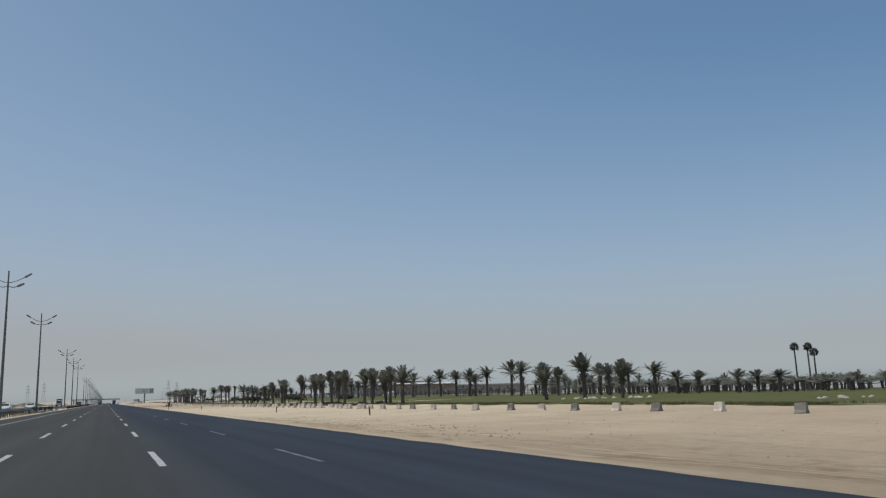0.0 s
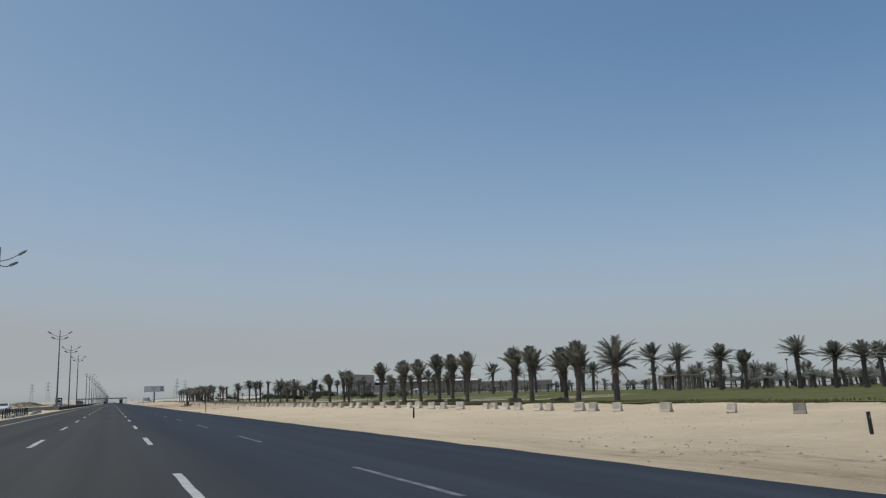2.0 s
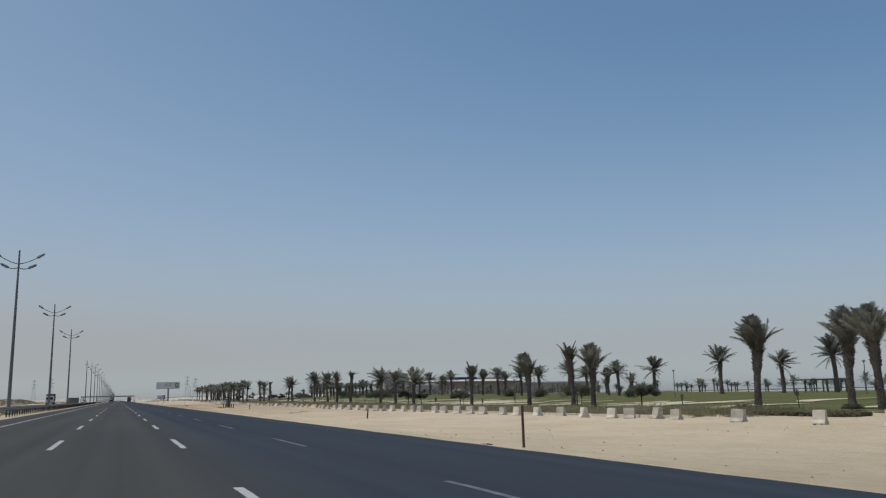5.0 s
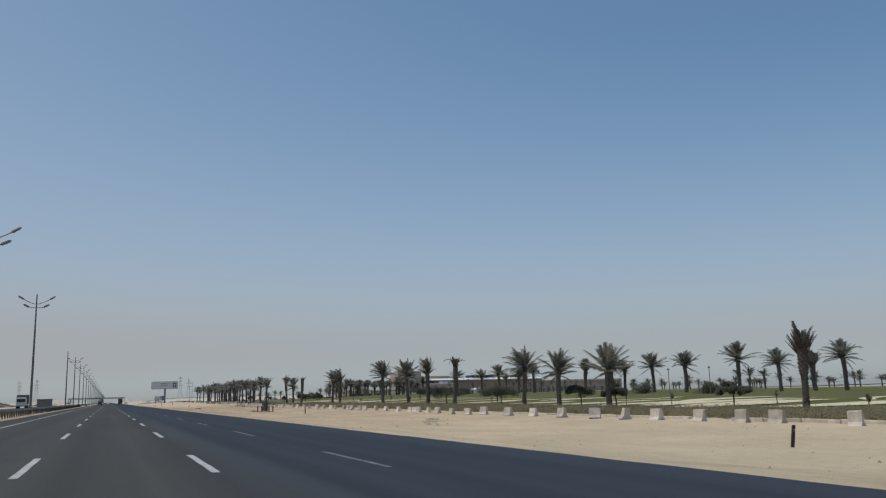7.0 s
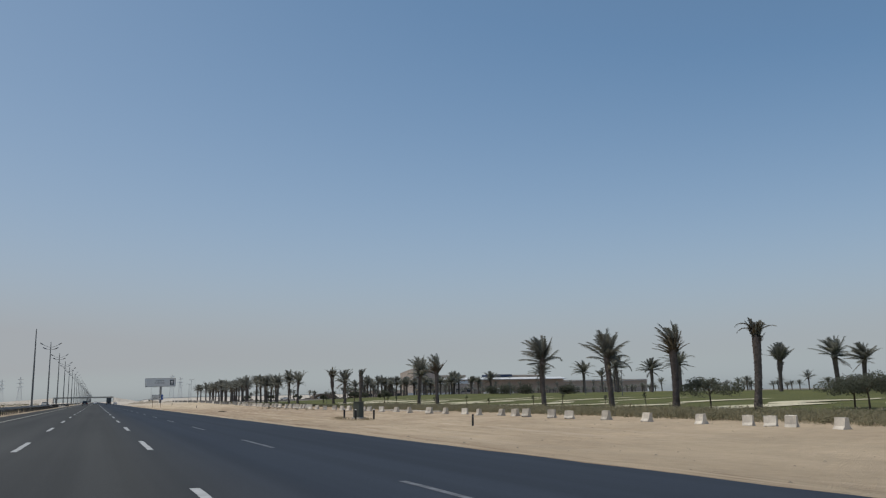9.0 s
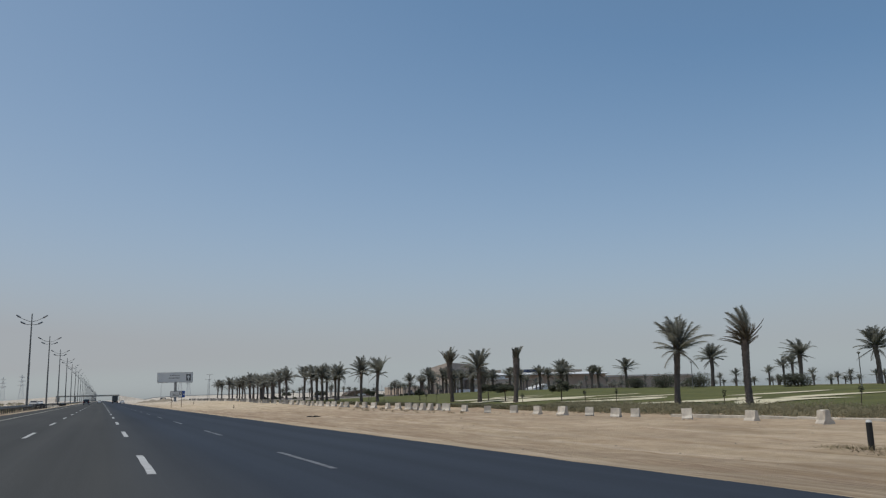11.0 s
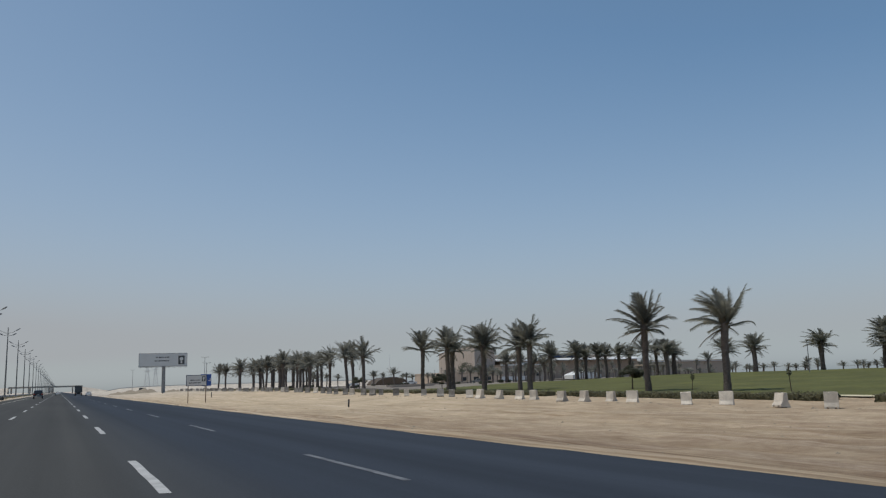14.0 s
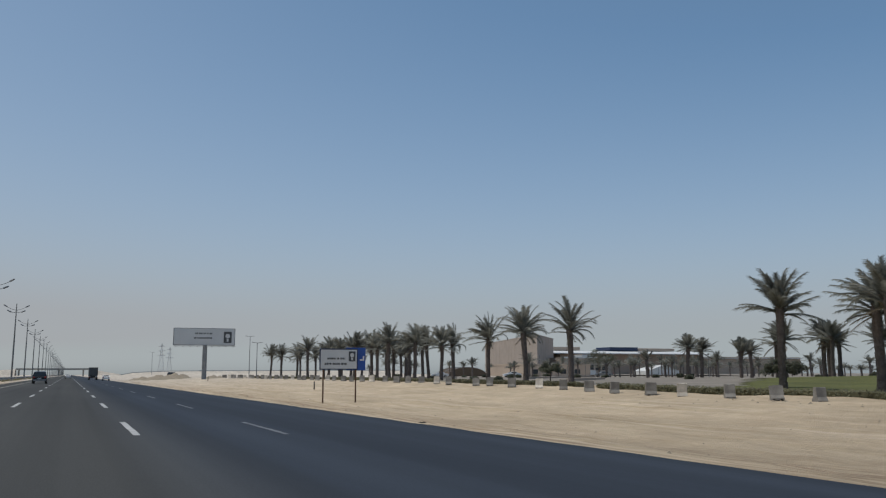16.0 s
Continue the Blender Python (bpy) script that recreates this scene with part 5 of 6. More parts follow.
# ---- street lamps in the median ----
def street_lamp(y, arms=True):
    e = thing("street_lamp", pose(-10.0, y, 0.25), "tall dark steel street lamp with two pairs of arms" if arms else "tall bare dark steel lamp pole without arms", "street lamp", "street lamps in the median")
    bm = bmesh.new()
    box(bm, -0.28, 0.28, -0.28, 0.28, -0.2, 0.35, 0.03)
    part("foundation", bm, M_KERB, e)
    bm = bmesh.new()
    tube(bm, [(0, 0, 0.3), (0, 0, 8), (0, 0, 15.4)], [0.17, 0.13, 0.075], 10)
    part("pole", bm, M_POLE, e)
    if not arms:
        return e
    for s in (-1, 1):
        for z, reach, rise in ((14.1, 1.75, 0.75), (13.75, 1.05, 0.05)):
            bm = bmesh.new()
            pts = [(s * reach * u, 0, z + rise * u ** 1.6 - (0.0 if rise > 0.5 else 0.15 * math.sin(u * 3.14))) for u in [k / 6 for k in range(7)]]
            tube(bm, pts, [0.045] * 7, 6)
            a = part("arm", bm, M_POLE, e)
            bm = bmesh.new()
            q = Vector(pts[-1])
            d = (Vector(pts[-1]) - Vector(pts[-2])).normalized()
            tube(bm, [q - d * 0.25, q - d * 0.1, q + d * 0.45, q + d * 0.6], [0.05, 0.13, 0.12, 0.05], 8)
            part("luminaire", bm, M_STEEL, a)
    return e


lamp = street_lamp(98.0)
for y in [1.5, 49.5, 147, 243.5, 292, 340] + [486 + 48.6 * i for i in range(40)]:
    made = copy_thing(lamp, pose(-10.0, y, 0.25))
    made.scale = (1, 1, 1.02 if y < 480 else 0.955)
street_lamp(437.0, False).scale = (1, 1, 0.885)

# ---- guard rail and its posts along the median ----
rail = thing("guard_rail", pose(0, 0, 0), "galvanised steel guard rail on dark posts along the median", "guard rail")
prof = [(0.0, -0.105), (0.04, -0.08), (0.04, -0.035), (0.0, -0.012), (0.0, 0.012), (0.04, 0.035), (0.04, 0.08), (0.0, 0.105)]
for y0 in [q for q in range(-40, 1000, 40) if q not in (120, 160, 480, 520)]:
    verts = [(-8.75 + px, y, 0.92 + pz) for y in (y0, y0 + 40) for px, pz in prof]
    link_mesh("beam", verts, [(k, k + 1, k + 9, k + 8) for k in range(7)], M_STEEL, rail)
bm = bmesh.new()
box(bm, -0.05, 0.05, -0.07, 0.07, 0.0, 0.98)
post = part("post", bm, M_BLACK, rail)
post.location = (-8.86, -30, 0.18)
for i in range(1, 290):
    y = -30 + 2.0 * i + (60 if i > 100 else 0)
    if 514 < y < 560 and i % 3:  # posts are missing where the median is dug up
        continue
    p = new("post", post.data)
    p.location = (-8.86, y, 0.10)
    p.rotation_euler = (0.10 * math.sin(i * 2.1), 0.06 * math.sin(i * 1.3), 0)
    p.parent = rail
V, F, r = [], [], random.Random(31)
for i in range(420):
    y = r.uniform(60, 900)
    x = -10.6 + r.uniform(-1.0, 0.9)
    s = r.uniform(0.2, 0.5)
    leaf_cloud(V, F, (x, y, 0.25), (s, s * 1.6, s), 30, r, 0.08, True)
for i in range(260):
    y, x = r.uniform(150, 900), -r.uniform(32, 60)
    s = r.uniform(0.4, 1.1)
    leaf_cloud(V, F, (x, y, ground_z(x, y)), (s * 1.4, s * 1.8, s), 36, r, 0.16, True)
tagged(link_mesh("desert_shrubs", V, F, M_SCRUB), "dusty low shrubs in and beyond the median", "shrubs", kind="stuff")


kiosk = thing("switch_kiosk", pose(-10.1, 368, 0.2), "dark grey steel switch kiosk on short legs in the median", "kiosk")
for sx in (-0.9, 0.9):
    for sy in (-0.5, 0.5):
        bm = bmesh.new()
        box(bm, sx - 0.07, sx + 0.07, sy - 0.07, sy + 0.07, -0.1, 0.36)
        part("leg", bm, M_BLACK, kiosk)
bm = bmesh.new()
box(bm, -1.1, 1.1, -0.65, 0.65, 0.35, 1.92, 0.03)
part("body", bm, M_POLE, kiosk)
bm = bmesh.new()
box(bm, -1.18, 1.18, -0.75, 0.75, 1.92, 2.02, 0.02)
part("lid", bm, M_POLE, kiosk)
for x0 in (-1.04, 0.03):
    bm = bmesh.new()
    box(bm, x0, x0 + 1.01, -0.68, -0.652, 0.45, 1.84, 0.008)
    d = part("door", bm, M_POLE, kiosk)
    bm = bmesh.new()
    box(bm, x0 + (0.86 if x0 < -0.5 else 0.1), x0 + (0.90 if x0 < -0.5 else 0.14), -0.71, -0.682, 1.05, 1.25)
    part("handle", bm, M_STEEL, d)

# broken concrete and heaps of earth where the median is being dug up
r = random.Random(61)
for i in range(46):
    x, y, q = -9.6 + r.uniform(-1.3, 0.9), (128 + 2.6 * i if i < 26 else 508 + 2.2 * (i - 26)) + r.uniform(-1, 1), r.uniform(0.15, 0.5)
    e = thing("rubble_slab", pose(x, y, 0.28, r.uniform(-14, 14), r.uniform(-14, 14), r.uniform(0, 360)), "broken pale concrete slab lying in the median", "rubble", "rubble in the median")
    bm = bmesh.new()
    box(bm, -q * 1.5, q * 1.5, -q, q, -0.12, 0.10 + q * 0.3, 0.03, r.uniform(0.75, 0.95))
    part("slab", bm, M_CONC if i % 3 else M_KERB, e)
for i, (x, y, w, h) in enumerate([(-34, 300, 26, 2.3), (-40, 372, 34, 2.8), (-36, 468, 30, 2.2), (-44, 590, 46, 2.6), (-30.5, 214, 15, 1.5)]):
    n = 18
    verts = []
    for j in range(n + 1):
        for k in range(9):
            u, v = k / 8 * 2 - 1, j / n * 2 - 1
            q = max(0.0, 1 - u * u) ** 0.9 * max(0.0, 1 - v * v) ** 0.6
            verts.append((u * 6, v * w, -0.3 + (h + 0.3) * q * (0.8 + 0.5 * noise.noise(Vector((u * 2.2, v * w * 0.12, i * 5.0))))))
    e = thing("earth_heap", pose(x, y, 0.3), "long low heap of brown earth overgrown with dusty brush", "earth heap", "earth heaps beyond the oncoming lanes")
    link_mesh("earth", verts, [(j * 9 + k, j * 9 + k + 1, (j + 1) * 9 + k + 1, (j + 1) * 9 + k) for j in range(n) for k in range(8)], M_CLOD, e, smooth=True)
    BV, BF = [], []
    for _ in range(int(w * 5)):
        u, v = r.uniform(-0.85, 0.85), r.uniform(-0.9, 0.9)
        q = max(0.0, 1 - u * u) ** 0.9 * max(0.0, 1 - v * v) ** 0.6
        g = r.uniform(0.3, 0.7)
        leaf_cloud(BV, BF, (u * 6, v * w, h * q * 0.8), (g * 1.3, g * 1.7, g), 26, r, 0.14, True)
    link_mesh("brush", BV, BF, M_SCRUB, e)



def earth_mound(x, y, wx, wy, h, seed):
    """A tipped load of grey-brown soil slumped into a low uneven hump."""
    n, verts = 14, []
    for j in range(n + 1):
        for k in range(n + 1):
            u, v = k / n * 2 - 1, j / n * 2 - 1
            q = max(0.0, 1 - u * u - v * v * (1 - u * u)) ** 0.8
            verts.append((u * wx, v * wy, -0.25 + (h + 0.25) * q * (0.75 + 0.7 * noise.noise(Vector((u * 2.6, v * 2.6, seed))))))
    e = thing("earth_mound", pose(x, y, height(x, y)), "low hump of tipped grey-brown soil on the sand", "earth mound", "earth mounds by the billboard")
    link_mesh("soil", verts, [(j * (n + 1) + k, j * (n + 1) + k + 1, (j + 1) * (n + 1) + k + 1, (j + 1) * (n + 1) + k) for j in range(n) for k in range(n)], M_CLOD, e, smooth=True)


for x, y, wx, wy, h, seed in ((22.5, 728, 5.0, 7, 1.3, 1.0), (27.0, 742, 4.5, 8, 1.5, 2.0), (18.5, 748, 3.5, 6, 0.9, 3.0), (33.0, 716, 3.0, 6, 0.8, 4.0)):
    earth_mound(x, y, wx, wy, h, seed)

# ---- vehicles on the road ----
def car(x, y, yaw, kind, paint, label):
    e = thing("car", pose(x, y, height(x, y) + 0.005, 0, 0, yaw), label, "car", "cars on the road" if x < 12 else "parked cars")
    L, W = {"suv": (4.8, 1.92), "sedan": (4.6, 1.82)}[kind]
    if kind == "suv":
        side = [(-2.4, 0.42), (-2.42, 0.95), (-2.30, 1.10), (-2.10, 1.70), (-1.7, 1.78), (0.3, 1.76), (1.05, 1.15), (2.15, 1.02), (2.38, 0.75), (2.38, 0.40)]
    else:
        side = [(-2.3, 0.40), (-2.32, 0.85), (-2.15, 1.02), (-1.55, 1.08), (-0.9, 1.44), (0.35, 1.46), (1.10, 1.02), (2.05, 0.88), (2.28, 0.65), (2.28, 0.36)]
    def hw(z):
        return W / 2 * (1.0 if z < 1.0 else 1.0 - 0.22 * (z - 1.0) / 0.75)
    bm = bmesh.new()
    a = [bm.verts.new((-hw(z), q, z)) for q, z in side]
    b = [bm.verts.new((hw(z), q, z)) for q, z in side]
    n = len(side)
    for k in range(n):
        bm.faces.new((a[k], a[(k + 1) % n], b[(k + 1) % n], b[k]))
    bm.faces.new(a[::-1])
    bm.faces.new(b)
    bmesh.ops.recalc_face_normals(bm, faces=bm.faces)
    bmesh.ops.bevel(bm, geom=bm.edges[:], offset=0.05, segments=2, affect="EDGES")
    part("body", bm, paint, e, smooth=False)
    z0, z1 = (1.18, 1.62) if kind == "suv" else (1.10, 1.36)
    def pane(q0, z0, q1, z1, inset, off):
        d = Vector((0, z1 - z0, -(q1 - q0))).normalized() * off
        vs = [(-hw(z0) + inset, q0, z0), (hw(z0) - inset, q0, z0), (hw(z1) - inset, q1, z1), (-hw(z1) + inset, q1, z1)]
        bmw = bmesh.new()
        lo = [bmw.verts.new(Vector(v) - d) for v in vs]
        hi = [bmw.verts.new(Vector(v) - d * 2.2) for v in vs]
        bmw.faces.new(hi)
        for k in range(4):
            bmw.faces.new((lo[k], lo[(k + 1) % 4], hi[(k + 1) % 4], hi[k]))
        part("window", bmw, M_GLASS, e, "dark window glass")
    if kind == "suv":
        pane(-2.28, 1.16, -2.12, 1.62, 0.16, 0.01)
        pane(0.98, 1.22, 0.42, 1.66, 0.14, -0.01)
    else:
        pane(-1.48, 1.12, -0.98, 1.40, 0.16, 0.01)
        pane(1.02, 1.08, 0.45, 1.40, 0.14, -0.01)
    for s in (-1, 1):
        bm = bmesh.new()
        q0, q1 = (-1.95, 0.55) if kind == "suv" else (-1.05, 0.65)
        w0, w1 = hw(z0) + 0.006, hw(z1) + 0.006
        vs = [bm.verts.new(v) for v in ((s * w0, q0, z0), (s * w0, q1, z0), (s * w1, q1 - 0.45, z1), (s * w1, q0 + 0.15, z1))]
        us = [bm.verts.new((v.co.x - s * 0.05, v.co.y, v.co.z)) for v in vs]
        bm.faces.new(vs)
        for k in range(4):
            bm.faces.new((vs[k], vs[(k + 1) % 4], us[(k + 1) % 4], us[k]))
        part("window", bm, M_GLASS, e, "dark window glass")
        bm = bmesh.new()
        box(bm, s * (W / 2 - 0.22) - 0.14, s * (W / 2 - 0.22) + 0.14, side[1][0] - 0.02, side[1][0] + 0.12, 0.82, 1.02, 0.02)
        part("tail_light", bm, M_RED, e, "red tail light")
        bm = bmesh.new()
        box(bm, s * (W / 2 - 0.25) - 0.18, s * (W / 2 - 0.25) + 0.18, 2.22, 2.37, 0.66, 0.80, 0.02)
        part("headlight", bm, M_PANEL, e, "clear headlight")
        for q in (-1.45, 1.42):
            bm = bmesh.new()
            tube(bm, [(s * (W / 2 - 0.24), q, 0.35), (s * (W / 2 - 0.20), q, 0.35), (s * (W / 2 + 0.005), q, 0.35), (s * (W / 2 + 0.02), q, 0.35)], [0.30, 0.35, 0.35, 0.30], 18)
            wh = part("tyre", bm, M_TYRE, e, "black tyre")
            bm = bmesh.new()
            tube(bm, [(s * (W / 2 + 0.021), q, 0.35), (s * (W / 2 + 0.03), q, 0.35)], [0.22, 0.20], 14)
            part("rim", bm, M_STEEL, wh)
    bm = bmesh.new()
    box(bm, -W / 2 + 0.08, W / 2 - 0.08, -L / 2 - 0.06, -L / 2 + 0.1, 0.42, 0.62, 0.03)
    part("bumper", bm, M_STEEL if kind == "suv" else paint, e)
    bm = bmesh.new()
    box(bm, -0.26, 0.26, -L / 2 - 0.07, -L / 2 - 0.04, 0.70, 0.82)
    part("number_plate", bm, M_PANEL, e)
    return e


def lorry(x, y, yaw, label):
    e = thing("lorry", pose(x, y, height(x, y) + 0.005, 0, 0, yaw), label, "lorry", "lorries on the road")
    bm = bmesh.new()
    box(bm, -1.25, 1.25, -4.2, 2.2, 1.15, 3.7, 0.04)
    part("cargo_body", bm, M_TARP, e, "weathered grey cargo body")
    bm = bmesh.new()
    box(bm, -1.2, 1.2, 2.45, 4.3, 0.7, 2.95, 0.12)
    cab_ = part("cab", bm, M_CARWHITE, e, "white cab")
    bm = bmesh.new()
    box(bm, -1.05, 1.05, 4.28, 4.33, 1.75, 2.65, 0.02)
    part("windscreen", bm, M_GLASS, cab_, "dark windscreen")
    bm = bmesh.new()
    box(bm, -0.5, 0.5, -4.1, 4.1, 0.7, 1.15)
    part("chassis", bm, M_BLACK, e)
    bm = bmesh.new()
    box(bm, -1.2, 1.2, -4.3, -4.2, 0.55, 0.75, 0.02)
    part("bumper", bm, M_BLACK, e)
    for s in (-1, 1):
        bm = bmesh.new()
        box(bm, s * 0.95 - 0.18, s * 0.95 + 0.18, -4.34, -4.28, 0.8, 0.95)
        part("tail_light", bm, M_RED, e)
        for q in (-3.2, -2.1, 3.2):
            bm = bmesh.new()
            tube(bm, [(s * 0.85, q, 0.5), (s * 0.9, q, 0.5), (s * 1.2, q, 0.5), (s * 1.24, q, 0.5)], [0.45, 0.5, 0.5, 0.43], 18)
            wh = part("tyre", bm, M_TYRE, e)
            bm = bmesh.new()
            tube(bm, [(s * 1.242, q, 0.5), (s * 1.26, q, 0.5)], [0.28, 0.25], 12)
            part("rim", bm, M_STEEL, wh)
    return e


car(-3.95, 640, 0, "suv", M_CARDARK, "dark blue sport utility car driving in the fast lane")
car(-0.3, 820, 0, "sedan", M_CARWHITE, "white saloon car driving ahead on the motorway")
car(9.4, 752, 0, "sedan", M_CARWHITE, "white saloon car driving in the slow lane")
car(27.6, 757, -20, "suv", M_CARDARK, "dark pickup-sized car parked on the sand beyond the billboard")
lorry(6.6, 775, 0, "tall grey lorry driving in the slow lane")
car(-15.0, 152, 180, "sedan", M_CARWHITE, "white saloon car coming the other way")
car(-18.8, 176, 180, "suv", M_CARDARK, "dark sport utility car coming the other way")
car(-15.2, 205, 180, "sedan", M_CARWHITE, "white saloon car coming the other way")
lorry(-22.0, 470, 180, "grey lorry coming the other way")
car(-15.0, 575, 180, "sedan", M_STEEL, "grey saloon car coming the other way")
car(-18.8, 660, 180, "sedan", M_CARWHITE, "white saloon car coming the other way")


# ---- buildings behind the lawn ----
def building(name, x0, x1, y0, y1, z1, mat, label):
    e = thing(name, pose((x0 + x1) / 2, (y0 + y1) / 2, 0.0), label, "building")
    hx, hy = (x1 - x0) / 2, (y1 - y0) / 2
    bm = bmesh.new()
    box(bm, -hx, hx, -hy, hy, -0.5, z1)
    part("wall", bm, mat, e)
    bm = bmesh.new()
    t = 0.5
    for q in ((-hx - 0.1, hx + 0.1, -hy - 0.1, -hy + t), (-hx - 0.1, hx + 0.1, hy - t, hy + 0.1), (-hx - 0.1, -hx + t, -hy + t, hy - t), (hx - t, hx + 0.1, -hy + t, hy - t)):
        box(bm, *q, z1, z1 + 0.6)
    part("parapet", bm, mat, e)
    return e, hx, hy


blk = thing("block_building", pose(225, 880, 0), "large plain beige wedge-shaped block of a visitor centre", "building")
PLAN = [Vector(v) for v in ((0, 0, 0), (38, 45, 0), (74, 175, 0), (36, 130, 0))]  # the corners from the nearest one round


def prism(bm, plan, z0, z1):
    lo, hi = [bm.verts.new((v.x, v.y, z0)) for v in plan], [bm.verts.new((v.x, v.y, z1)) for v in plan]
    n = len(plan)
    for k in range(n):
        bm.faces.new((lo[k], lo[(k + 1) % n], hi[(k + 1) % n], hi[k]))
    bm.faces.new(lo[::-1])
    bm.faces.new(hi)
    return bm


def on_wall(name, a, b, u0, u1, z0, z1, mat, parent, label=""):
    """A thin panel on the wall from corner a to b, from u0 to u1 metres along it."""
    d = (b - a).normalized()
    out = Vector((d.y, -d.x, 0)) * (1 if Vector((d.y, -d.x, 0)).dot(a + b - PLAN[1] - PLAN[3]) >= 0 else -1)
    p, q = a + d * u0, a + d * u1
    return part(name, prism(bmesh.new(), [p - out * 0.05, q - out * 0.05, q + out * 0.06, p + out * 0.06], z0, z1), mat, parent, label)


part("wall", prism(bmesh.new(), PLAN, -0.5, 21.4), M_PLASTER, blk)
mid = sum(PLAN, Vector((0, 0, 0))) / 4
part("coping", prism(bmesh.new(), [v + (v - mid).normalized() * 0.4 for v in PLAN], 21.4, 21.9), M_PLASTER, blk)
for k in range(9):
    on_wall("joint_strip", PLAN[0], PLAN[1], 3 + k * 6.2, 3.12 + k * 6.2, 0, 21.3, M_WALL, blk)
for k in range(16):
    on_wall("joint_strip", PLAN[3], PLAN[0], 4 + k * 8.1, 4.12 + k * 8.1, 0, 21.3, M_WALL, blk)
for u, z in ((6, 5.0), (6, 9.5), (16, 5.0), (34, 3.0)):
    on_wall("window", PLAN[0], PLAN[1], u, u + 1.8, z, z + 1.5, M_GLASS, blk, "small dark window")
on_wall("door", PLAN[0], PLAN[1], 24, 28.5, 0.1, 4.4, M_GLASS, blk, "dark entrance")
hall, hx, hy = building("long_hall", 286, 403, 954, 1000, 13.9, M_HALL, "long beige hall with white roof edge and blue roof block")
bm = bmesh.new()
vs = [bm.verts.new(v) for v in ((-hx - 26, -hy - 5, 14.2), (hx + 0.5, -hy - 5, 14.2), (hx + 0.5, -hy + 7, 15.9), (-hx - 26, -hy + 7, 15.9), (hx + 0.5, hy, 15.9), (-hx - 26, hy, 15.9))]
us = [bm.verts.new(v.co - Vector((0, 0, 0.5))) for v in vs]
for q in ((0, 1, 2, 3), (3, 2, 4, 5)):
    bm.faces.new([vs[k] for k in q])
    bm.faces.new([us[k] for k in q[::-1]])
for j, k in ((0, 1), (1, 2), (2, 4), (4, 5), (5, 3), (3, 0)):
    bm.faces.new((vs[k], vs[j], us[j], us[k]))
part("roof", bm, M_ROOF, hall, "white sheet roof sloping to the front")
bm = bmesh.new()
box(bm, -hx + 43, -hx + 66, -hy + 6, -hy + 22, 16.3, 18.6, 0.1)
part("roof_block", bm, M_NAVY, hall, "dark blue clad roof block")
for x0, x1, z1 in ((-hx - 6, -hx + 20, 18.4), (-hx + 66.2, -hx + 98, 18.1)):
    bm = bmesh.new()
    box(bm, x0, x1, -hy + 7, -hy + 20, 16.3, z1, 0.1)
    part("roof_block", bm, M_WALL, hall, "grey roof block")
wing, hx, hy = building("hall_wing", 403.7, 500, 958, 1000, 12.0, M_WALL, "low grey wing of the long hall")
bm = bmesh.new()
box(bm, -hx + 0.2, hx + 1, -hy - 1.5, -hy - 0.15, 11.4, 11.9, 0.03)
part("roof_edge", bm, M_ROOF, wing, "pale roof edge")
tower, hx, hy = building("stair_block", 284, 292, 926, 934, 12.0, M_ROOF, "plain whitish stair block in front of the hall")
bm = bmesh.new()
box(bm, -1.2, 1.2, -hy - 0.06, -hy + 0.05, 0.3, 2.8)
part("door", bm, M_GLASS, tower, "dark door")
annex, hx, hy = building("annex", 252, 283, 896, 925, 9.6, M_PLASTER, "low beige annex with a white roof edge before the hall")
bm = bmesh.new()
box(bm, -hx - 0.6, hx + 0.6, -hy - 0.6, -hy + 1.0, 9.7, 10.5, 0.05)
part("roof_edge", bm, M_ROOF, annex, "white roof edge")
for k in range(3):
    bm = bmesh.new()
    box(bm, -hx + 16 + k * 4.6, -hx + 19.4 + k * 4.6, -hy - 0.05, -hy + 0.05, 3.0, 6.0)
    part("window", bm, M_GLASS, annex, "dark window band")
tent = thing("pavilion_tent", pose(291.5, 866, 0), "white ridged event tent in front of the hall", "tent")
bm = bmesh.new()
prof = [(-10.5, 0.0), (-10.5, 2.6), (0.0, 5.6), (10.5, 2.6), (10.5, 0.0)]
ends = [[bm.verts.new((x, y, z)) for x, z in prof] for y in (-6, 6)]
for k in range(4):
    bm.faces.new((ends[0][k], ends[0][k + 1], ends[1][k + 1], ends[1][k]))
bm.faces.new(ends[0][::-1])
bm.faces.new(ends[1])
bmesh.ops.recalc_face_normals(bm, faces=bm.faces)
part("cover", bm, M_WHITE, tent)
for x in (-10.4, -3.5, 3.5, 10.4):
    bm = bmesh.new()
    z = 2.6 + 3.0 * (1 - abs(x) / 10.5)
    box(bm, x - 0.08, x + 0.08, -6.12, -6.02, -0.2, z)
    part("pole", bm, M_STEEL, tent)
pole = thing("flag_pole", pose(150, 827, height(150, 827)), "tall thin pale flag pole without a flag", "flag pole")
bm = bmesh.new()
tube(bm, [(0, 0, -0.3), (0, 0, 7), (0, 0, 14.5)], [0.14, 0.11, 0.06], 10)
part("mast", bm, M_ROOF, pole)
bm = bmesh.new()
tube(bm, [(0, 0, 14.5), (0, 0, 14.6), (0, 0, 14.7)], [0.05, 0.11, 0.03], 10)
part("finial", bm, M_STEEL, pole)
yard = thing("yard_wall", pose(226, 872, 0), "long pale plastered wall round the yard of the hall", "wall")
bm = bmesh.new()
box(bm, -30, 30, -0.15, 0.15, -0.4, 3.0, 0.03)
part("panel", bm, M_ROOF, yard)
bm = bmesh.new()
box(bm, -30.1, 30.1, -0.25, 0.25, 3.0, 3.2, 0.03)
part("coping", bm, M_WALL, yard)
